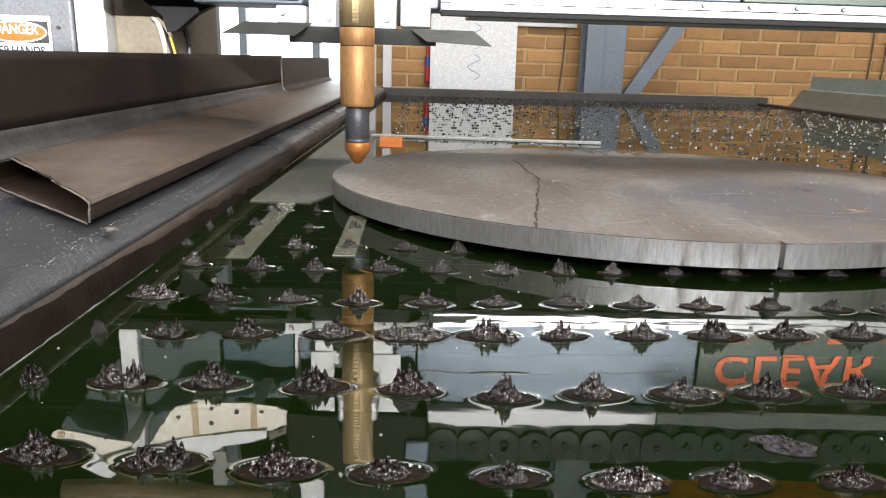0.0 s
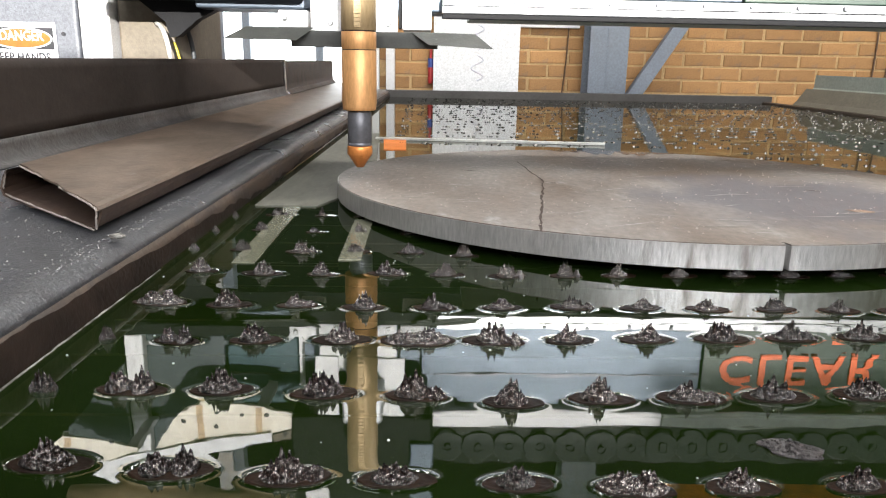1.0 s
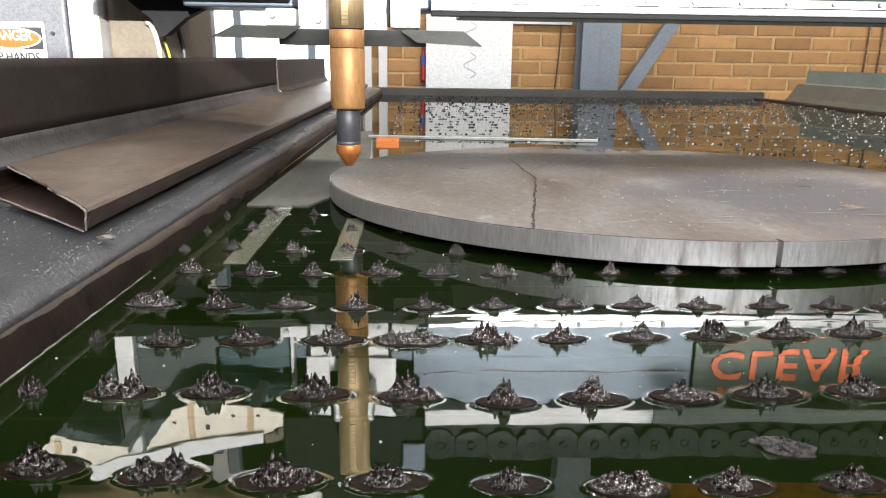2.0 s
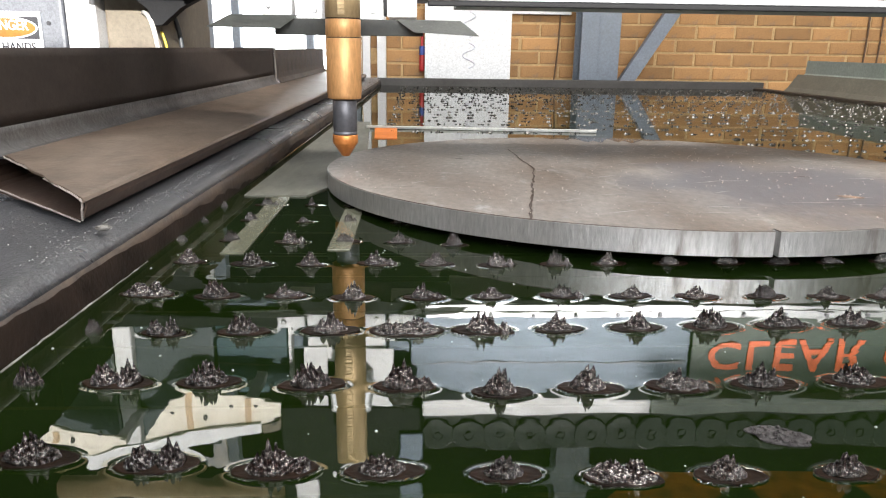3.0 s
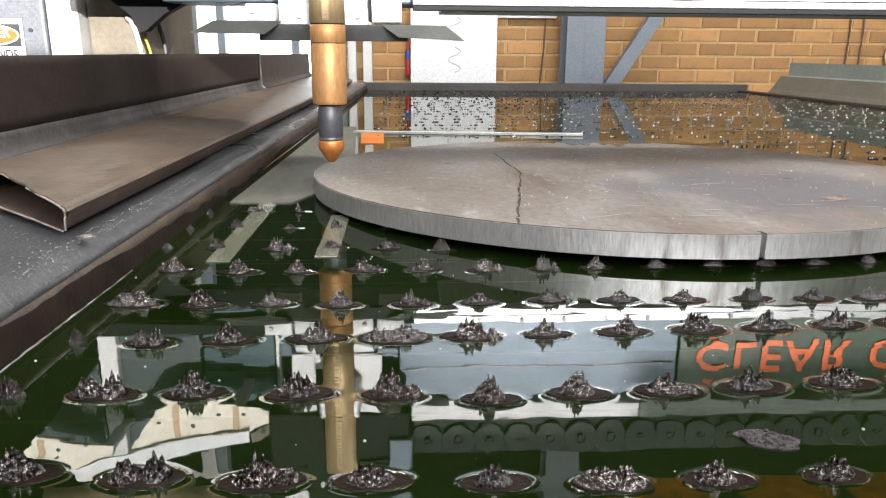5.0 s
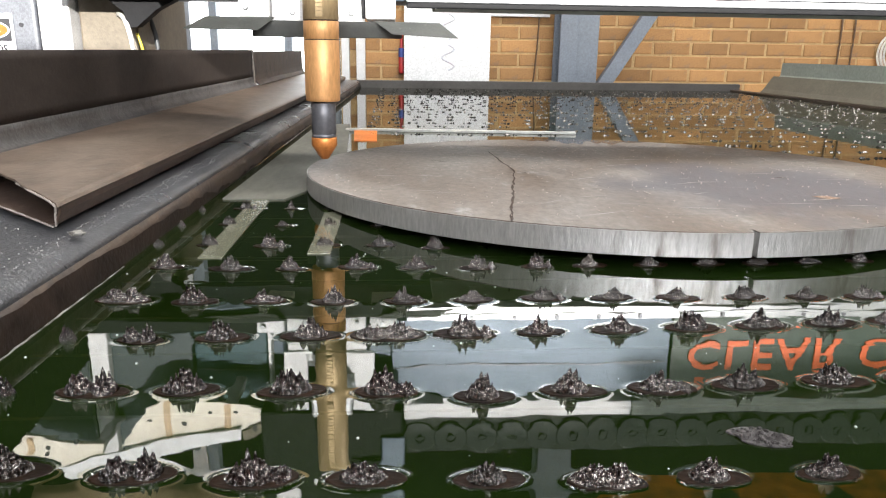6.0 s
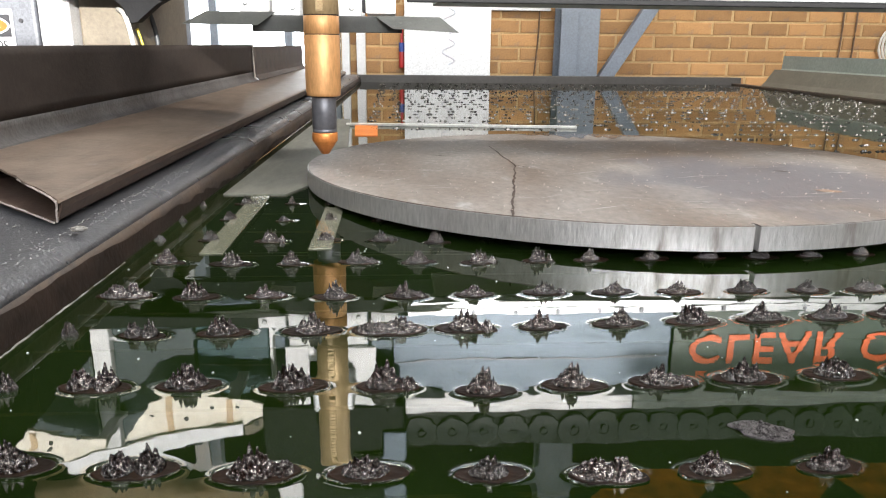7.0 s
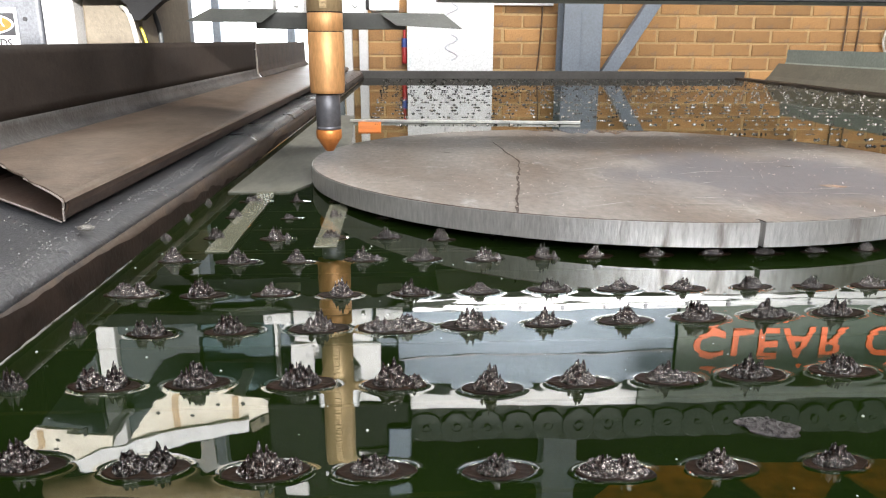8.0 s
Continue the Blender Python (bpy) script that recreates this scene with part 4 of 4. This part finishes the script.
tray_face("tray_section", [(-0.501, 1.216), (-0.447, 1.138), (-0.410, 1.126), (-0.308, 1.130), (-0.227, 1.149), (-0.228, 1.167), (-0.281, 1.183), (-0.417, 1.206)], 0.905, [(-0.444, 1.162), (-0.381, 1.140), (-0.335, 1.149), (-0.289, 1.150), (-0.383, 1.171)], CREAM)
tray_face("tray_section", [(-0.697, 1.221), (-0.670, 1.190), (-0.533, 1.211), (-0.536, 1.235), (-0.565, 1.244), (-0.618, 1.271), (-0.669, 1.253)], 0.905, [(-0.633, 1.215), (-0.581, 1.201)], CREAM)
tray_face("tan_end", [(-0.279, 1.186), (-0.226, 1.169), (-0.222, 1.182), (-0.276, 1.205)], 0.905, [(-0.255, 1.182), (-0.239, 1.177)], BEIGE)
tray_face("white_edge", [(-0.556, 1.232), (-0.414, 1.196), (-0.279, 1.177), (-0.280, 1.198), (-0.380, 1.223), (-0.438, 1.236), (-0.496, 1.246), (-0.578, 1.287), (-0.621, 1.266)], 0.897, [], WHITE)
for bx, bz in ((-0.545, 1.212), (-0.42, 1.145), (-0.30, 1.135)):
    part("tray_bracket", box(bx - 0.01, bx + 0.01, 0.911, 1.028, bz, bz + 0.012, 0.001), WHITEPLATE, tray_up)
for bx, low, high in ((-0.662, 1.196, 1.248), (-0.412, 1.128, 1.200), (-0.303, 1.133, 1.184)):
    part("tan_band", box(bx - 0.006, bx + 0.006, 0.9025, 0.9045, low, high, 0.0005), TAN, tray_up)

carriage = thing("torch_carriage", -0.10, 0.90, 0.955, "white-plated torch carriage with black rubber spark skirt", "carriage")
part("front_plate", box(-0.185, -0.045, 0.888, 0.90, 0.953, 1.05, 0.002), WHITEPLATE, carriage)
part("left_block", box(-0.238, -0.190, 0.890, 1.040, 0.958, 0.985, 0.003), WHITEPLATE, carriage)
part("right_block", box(-0.038, 0.010, 0.884, 1.030, 0.957, 1.002, 0.003), WHITEPLATE, carriage)
part("left_plate", box(-0.192, -0.15, 0.882, 0.8865, 1.02, 1.135, 0.002), WHITEPLATE, carriage)
part("right_plate", box(-0.095, -0.03, 0.880, 0.8865, 1.02, 1.135, 0.002), WHITEPLATE, carriage)
part("side_gap", box(-0.0435, -0.0395, 0.889, 0.94, 0.96, 1.05), BLACK, carriage)
part("motor_box", box(-0.24, 0.02, 0.885, 1.009, 1.142, 1.46, 0.004), BLACK, carriage, "black motor housing")
for bx0, bx1, bz0, bz1 in ((-0.075, -0.02, 1.235, 1.28), (-0.02, 0.025, 1.19, 1.34), (-0.215, -0.17, 1.25, 1.33), (-0.17, -0.09, 1.36, 1.40)):
    part("bracket", box(bx0, bx1, 0.872, 0.884, bz0, bz1, 0.003), WHITEPLATE if bx0 != -0.02 else BLUEPANEL, carriage)
for bx, bz in ((-0.153, 0.966), (-0.060, 0.966), (-0.226, 0.973), (-0.016, 0.968), (-0.016, 1.0), (-0.18, 1.10), (-0.045, 1.10)):
    bolt = lathe([(0.0045, 0), (0.0045, 0.0035), (0.003, 0.0048)], 0, 0, 10)
    bmesh.ops.transform(bolt, matrix=Matrix.Translation((bx, 0.888 if bz < 1.05 else 0.881, bz)) @ pose(0, 0, 0, 90, 0, 0), verts=bolt.verts)
    part("bolt", bolt, ALU, carriage)
part("skirt_middle", box(-0.215, 0.020, 0.872, 0.880, 0.928, 0.953, 0.001), RUBBER, carriage, "black rubber skirt")
def flap(pts):
    bm = bmesh.new()
    a = [bm.verts.new(p) for p in pts]
    b = [bm.verts.new((p[0], p[1] + 0.004, p[2] + 0.001)) for p in pts]
    bm.faces.new(a)
    bm.faces.new(b[::-1])
    for i in range(4):
        j = (i + 1) % 4
        bm.faces.new((a[i], b[i], b[j], a[j]))
    return bm
part("skirt_flap", flap([(-0.315, 0.845, 0.938), (-0.202, 0.845, 0.937), (-0.178, 0.870, 0.957), (-0.285, 0.870, 0.957)]), FLAP, carriage)
part("skirt_flap", flap([(0.005, 0.845, 0.934), (0.108, 0.845, 0.929), (0.080, 0.870, 0.952), (-0.022, 0.870, 0.953)]), FLAP, carriage)

TX, TY = -0.1000, 0.795
torch = thing("plasma_torch", TX, TY, 0.747, "vertical brass machine torch with copper nozzle just above the plate", "torch")
part("nozzle", lathe([(0.0037, 0.7467), (0.0058, 0.7472), (0.0175, 0.7654), (0.0194, 0.7678), (0.0194, 0.7793), (0.0186, 0.7802)], TX, TY), COPPER, torch, "copper nozzle cap", True)
part("shield_sleeve", lathe([(0.0178, 0.7804), (0.0185, 0.7812), (0.0185, 0.7845), (0.0178, 0.7850), (0.0178, 0.7860), (0.0185, 0.7865), (0.0185, 0.8310), (0.0175, 0.8320), (0.0175, 0.8344)], TX, TY), GUNMETAL, torch, "dark gunmetal sleeve", True)
body = lathe([(0.0239, 0.8346), (0.0255, 0.8358), (0.0255, 0.8401), (0.0262, 0.8459), (0.0263, 0.9225), (0.0255, 0.9235), (0.0255, 0.9244), (0.0262, 0.9254),
              (0.0262, 0.9493), (0.0253, 0.9503), (0.0253, 0.9517)], TX, TY)
part("barrel", body, BRASS, torch, "worn brass barrel", True)
part("upper_barrel", lathe([(0.0253, 0.9517), (0.0262, 0.9527), (0.0262, 1.1974), (0.0213, 1.2003)], TX, TY), PALEBRASS, torch, "pale yellow brass upper barrel", True)
part("groove", lathe([(0.0259, 0.9233), (0.0259, 0.9246)], TX, TY), GROOVE, torch)
part("groove", lathe([(0.0257, 0.9501), (0.0257, 0.9519)], TX, TY), GROOVE, torch)
rackbar = part("gear_rack", box(TX - 0.0055, TX + 0.0055, TY - 0.0280, TY - 0.021, 0.955, 1.188, 0.0008), PALEBRASS, torch, "toothed brass rack")
for k in range(40):
    part("tooth", box(TX - 0.0048, TX + 0.0048, TY - 0.0302, TY - 0.0280, 0.958 + 0.0056 * k, 0.961 + 0.0056 * k), PALEBRASS, rackbar)
part("clamp", box(TX - 0.034, TX + 0.034, TY - 0.01, 0.8795, 1.06, 1.10, 0.004), ALU, torch)

# ---- cabinet and cables behind the guard ----
cab = thing("control_cabinet", -0.95, 1.2, 0.0, "speckled grey enamel machine cabinet with a danger sign", "cabinet")
part("body", box(-1.35, -0.672, 1.16, 1.6, 0.0, 1.045, 0.006), SPECKLE, cab)
part("corner_post", box(-0.670, -0.612, 1.165, 1.6, 0.0, 1.045, 0.004), WHITEPLATE, cab, "white corner post")
sign = part("sign", box(-0.846, -0.714, 1.156, 1.159, 0.870, 0.968, 0.001), WHITE, cab, "white danger sign")
part("sign_field", box(-0.841, -0.719, 1.1545, 1.156, 0.917, 0.958), INK, sign)
for name, wide, high, y, mat in (("white_oval", 0.595, 0.205, 1.1545, WHITE), ("orange_oval", 0.565, 0.175, 1.1532, SIGNORANGE)):
    oval = lathe([(0.1, 0), (0.1, 0.0012)], 0, 0, 40)
    bmesh.ops.transform(oval, matrix=Matrix.Translation((-0.780, y, 0.9375)) @ pose(0, 0, 0, 90, 0, 0) @ Matrix.Diagonal((wide, high, 1, 1)), verts=oval.verts)
    part(name, oval, mat, sign)
lettering("DANGER", 0.026, Matrix.Translation((-0.821, 1.1518, 0.9285)) @ pose(0, 0, 0, 90, 0, 0) @ Matrix.Diagonal((0.80, 1, 1, 1)), WHITE, "danger_text", sign, "", 0.0004, 0.0004)
lettering("KEEP HANDS", 0.024, Matrix.Translation((-0.840, 1.1555, 0.889)) @ pose(0, 0, 0, 90, 0, 0) @ Matrix.Diagonal((0.80, 1, 1, 1)), INK, "warning_text", sign, "", 0.0004, 0.0003)
part("keyhole", rod((-0.700, 1.157, 0.947), (-0.700, 1.161, 0.947), 0.004), INK, cab)

side = thing("beige_panel", -0.55, 1.3, 0.0, "beige painted steel panel beside the cabinet", "panel")
part("panel", box(-0.609, -0.497, 1.20, 1.55, 0.0, 1.045, 0.005), BEIGE, side)
cable = thing("white_cable", -0.50, 1.15, 0.9, "thin white cable curling down", "cable")
part("cable", tube(arc_points((-0.532, 1.197, 0.971), (-0.4785, 1.112, 0.872), (0.018, -0.04, 0.022), 20), 0.0045), CABLEWHITE, cable, "", True)
cable = thing("yellow_cable", -0.47, 1.25, 0.9, "yellow and dark cables beside the panel", "cable")
part("cable", tube(arc_points((-0.497, 1.19, 0.935), (-0.482, 1.19, 0.85), (0.003, 0, 0), 12), 0.0032), YELLOW, cable, "", True)
part("cable", tube(arc_points((-0.515, 1.28, 1.0), (-0.488, 1.28, 0.85), (0.012, 0, 0.01), 12), 0.005), CABLEGREY, cable, "", True)
post = thing("dark_post", -0.52, 2.2, 0.0, "dark blue-grey steel post", "post")
part("post", box(-0.742, -0.700, 2.3, 2.36, 0.0, 2.2, 0.004), MULLION, post)
post = thing("white_post", -0.62, 2.3, 0.0, "white painted steel post", "post")
part("post", box(-0.80, -0.745, 2.3, 2.36, 0.0, 2.2, 0.004), WHITEPLATE, post)

# ---- against the back wall ----
board = thing("white_board", 0.34, 4.37, 0.4, "white sheet board with faded blue squiggles", "board")
part("sheet", box(0.071, 0.612, 4.374, 4.39, 0.347, 1.694, 0.002), WHITE, board)
squig = bmesh.new()
for z0 in (0.79, 0.976, 1.163):
    tube([(0.347 + 0.038 * math.sin(2 * math.pi * i / 16), 4.373, z0 + 0.155 * i / 24) for i in range(25)], 0.006, 6, squig)
part("squiggle", squig, BLUEMARK, board)
trim = thing("doorframe", -0.22, 3.96, 0.0, "white painted timber door frame", "door frame")
part("jamb", box(-0.319, -0.271, 4.396, 4.462, 0.0, 1.36, 0.003), WHITEPLATE, trim)
part("jamb", box(-0.227, -0.172, 4.374, 4.462, 0.0, 1.36, 0.003), WHITEPLATE, trim)
ext = thing("red_extinguisher", 0.03, 3.97, 0.75, "small red cylinder with a blue label hung on the wall", "extinguisher")
part("cylinder", lathe([(0.0155, 0.766), (0.0175, 0.777), (0.0175, 0.90), (0.009, 0.921), (0.009, 1.03)], 0.055, 4.42, 16), RED, ext, "", True)
part("label", lathe([(0.018, 0.866), (0.018, 0.921)], 0.055, 4.42, 16), BLUE, ext)
# Flat piece added at water level to paint an orange reflection
tub = thing("orange_reflection", -0.09, 1.5, 0.70, "flat orange piece added on the water in place of a reflection", "plastic piece")
part("piece", prism([(-0.086, 1.37), (-0.033, 1.37), (-0.038, 1.59), (-0.097, 1.59)], 0.7042, 0.7062), ORANGEPATCH, tub)
col = thing("steel_column", 1.01, 3.8, 0.0, "blue-grey painted steel column with diagonal brace", "column")
part("flange", box(0.998, 1.103, 4.12, 4.133, 0.0, 4.5, 0.002), GREYPAINT, col)
part("flange", box(0.998, 1.247, 4.296, 4.31, 0.0, 4.5, 0.002), GREYPAINT, col)
part("web", box(1.087, 1.102, 4.133, 4.296, 0.0, 4.5), GREYPAINT, col)
part("side_channel", box(1.104, 1.241, 4.150, 4.294, 0.0, 4.5, 0.004), GREYPAINT, col)
brace = part("brace", box(-0.042, 0.042, -0.03, 0.03, -0.85, 0.85, 0.003), GREYPAINT, col)
brace.matrix_basis = Matrix.Translation(Vector((1.655, 4.25, 1.263)) - ORIGIN[col]) @ pose(0, 0, 0, 0, 32, 0)
for v in brace.data.vertices:
    v.co = v.co + ORIGIN[col]
for wx in (2.89, 2.98):
    c = thing("wall_cable", wx, 4.44, 0.9, "thin dark cable clipped down the brick wall", "cable")
    part("cable", tube(arc_points((wx, 4.44, 1.55), (wx + 0.02, 4.44, 0.6), (0.03, 0, 0), 20), 0.006), CABLEBROWN, c)
c = thing("wall_cable", 0.86, 4.44, 0.9, "thin dark cable clipped down the brick wall", "cable")
part("cable", tube(arc_points((0.905, 4.44, 1.55), (0.89, 4.44, 0.6), (0.03, 0, 0), 20), 0.005), CABLEBROWN, c)
ledge_trim = thing("wall_trim", 0.81, 4.44, 1.13, "white painted timber strip fixed to the brick wall", "trim")
part("strip", box(0.615, 0.995, 4.425, 4.455, 1.122, 1.152, 0.003), WHITEPLATE, ledge_trim)
coil = thing("cable_coil", 3.29, 4.40, 0.85, "pale cable coil hung on the brick wall", "cable coil")
for k in range(3):
    part("loop", tube([(3.29 + (0.11 - 0.012 * k) * math.cos(a), 4.41 - 0.015 * k, 0.93 + (0.13 - 0.012 * k) * math.sin(a)) for a in (2 * math.pi * i / 30 for i in range(31))], 0.008), CABLEWHITE, coil, "", True)

# ---- small grit and chips ----
grit = bmesh.new()
rg = random.Random(9)
for _ in range(1600):
    x, y = rg.uniform(-0.60, -0.30), rg.uniform(0.05, 0.5)
    if rg.random() < 0.55:
        x, y = rg.uniform(-0.30, -0.279), rg.uniform(0.2, 1.8)
    elif y > 0.29 + (-0.295 - x) * 1.2:
        continue
    r = rg.uniform(0.0003, 0.0009)
    made = bmesh.ops.create_icosphere(grit, subdivisions=1, radius=r)["verts"]
    bmesh.ops.translate(grit, verts=made, vec=(x + SKEW * y, y, 0.7455 + r * 0.5))
tagged(part("grit", grit, GRIT), "pale metal grit scattered on the rim", "grit", kind="stuff")
grit = bmesh.new()
for _ in range(700):
    a, r0 = rg.uniform(0, 2 * math.pi), RADIUS * 0.97 * math.sqrt(rg.random())
    r = rg.uniform(0.0004, 0.0011)
    made = bmesh.ops.create_icosphere(grit, subdivisions=1, radius=r)["verts"]
    bmesh.ops.translate(grit, verts=made, vec=on_disc(DISC[0] + r0 * math.cos(a), DISC[1] + r0 * math.sin(a), r * 0.5))
tagged(part("spatter", grit, EDGE), "tiny bright spatter beads on the disc", "spatter", kind="stuff")
chip = thing("slag_chip", -0.262, 0.30, 0.745, "small pale chip of slag on the rim", "chip")
cb = bmesh.new()
bmesh.ops.create_icosphere(cb, subdivisions=3, radius=0.0055)
for v in cb.verts:
    v.co = Vector((-0.276 + v.co.x * 1.3 + rg.uniform(-0.001, 0.001), 0.315 + v.co.y + rg.uniform(-0.001, 0.001), 0.749 + v.co.z * 0.5))
part("chip", cb, TIDE, chip)
flake = thing("floating_flake", 0.22, 0.035, 0.70, "grey scummy flake floating on the water", "flake")
fb = bmesh.new()
fo = [(0.2115 + 0.0160 * math.cos(a) * (1 + 0.15 * math.sin(5 * a)), 0.0165 + 0.0105 * math.sin(a) - 0.2 * 0.021 * math.cos(a)) for a in (2 * math.pi * i / 26 for i in range(26))]
prism(fo, 0.7042, 0.7050, fb)
for _ in range(90):
    a, q = rg.uniform(0, 2 * math.pi), math.sqrt(rg.random()) * 0.92
    r = rg.uniform(0.0005, 0.0014)
    made = bmesh.ops.create_icosphere(fb, subdivisions=1, radius=r)["verts"]
    bmesh.ops.translate(fb, verts=made, vec=(0.2115 + 0.0160 * q * math.cos(a), 0.0165 + 0.0105 * q * math.sin(a) - 0.0042 * q * math.cos(a), 0.7050 + r * 0.3))
part("flake", fb, FLAKE, flake)

bub = bmesh.new()
for _ in range(170):
    x, y = rg.uniform(-0.25, 0.5), rg.uniform(-0.08, 0.5)
    if math.hypot(x - DISC[0], y - DISC[1]) < RADIUS:
        continue
    r = rg.choice((0.0003, 0.0004, 0.0005, 0.0006, 0.0010))
    made = bmesh.ops.create_icosphere(bub, subdivisions=2, radius=r)["verts"]
    bmesh.ops.translate(bub, verts=made, vec=(x, y, LEVEL))
tagged(part("bubbles", bub, BUBBLE, None, "", True), "small pale bubbles and specks on the water", "bubbles", kind="stuff")

# ---- bricks of the back wall ----
brick_me = bpy.data.meshes.new("brick")
bb = box(-0.119, 0.119, 0, 0.03, -0.0375, 0.0375, 0.006)
bb.to_mesh(brick_me)
bb.free()
brick_me.materials.append(BRICK)
rb = random.Random(21)
for course in range(12):
    for i in range(22):
        x = -0.20 + 0.252 * i + (0.126 if course % 2 else 0.0)
        if x > 4.8:
            continue
        ob = new("brick", brick_me)
        ob.parent = wall_back
        ob.matrix_basis = Matrix.Translation((x + rb.uniform(-0.003, 0.003), 4.457 + rb.uniform(-0.0015, 0.0015), 0.60 + 0.0855 * course)) @ pose(0, 0, 0, 0, rb.uniform(-0.5, 0.5), 0)


def motions():
    """The gantry creeps sideways along its guide during the first seconds, then rests."""
    shifts = [(0, 0.010), (0.5, 0.0085), (1, 0.0070), (1.75, 0.0035), (2.5, 0.001), (3.2, 0.0005), (4.5, 0.0), (8, 0.0)]
    for ob in (gantry, chain, tray_up, carriage, torch):
        o = ORIGIN[ob]
        walk(ob, [(t, pose(o.x + dx, o.y, o.z)) for t, dx in shifts])
    # the water rocks a little after the gantry's move and slowly comes to rest
    def rock(t):
        fade = math.exp(-0.45 * t)
        return pose(0.0012 * fade * math.sin(6.1 * t), 0.0016 * fade * math.cos(7.3 * t), LEVEL, 0.018 * fade * math.sin(8.0 * t), 0.03 * fade * math.cos(5.7 * t), 0)
    rows = [(0.3 * k, rock(0.3 * k)) for k in range(27)]
    walk(water, rows[:26] + [(8.0, pose(0, 0, LEVEL))])


motions()
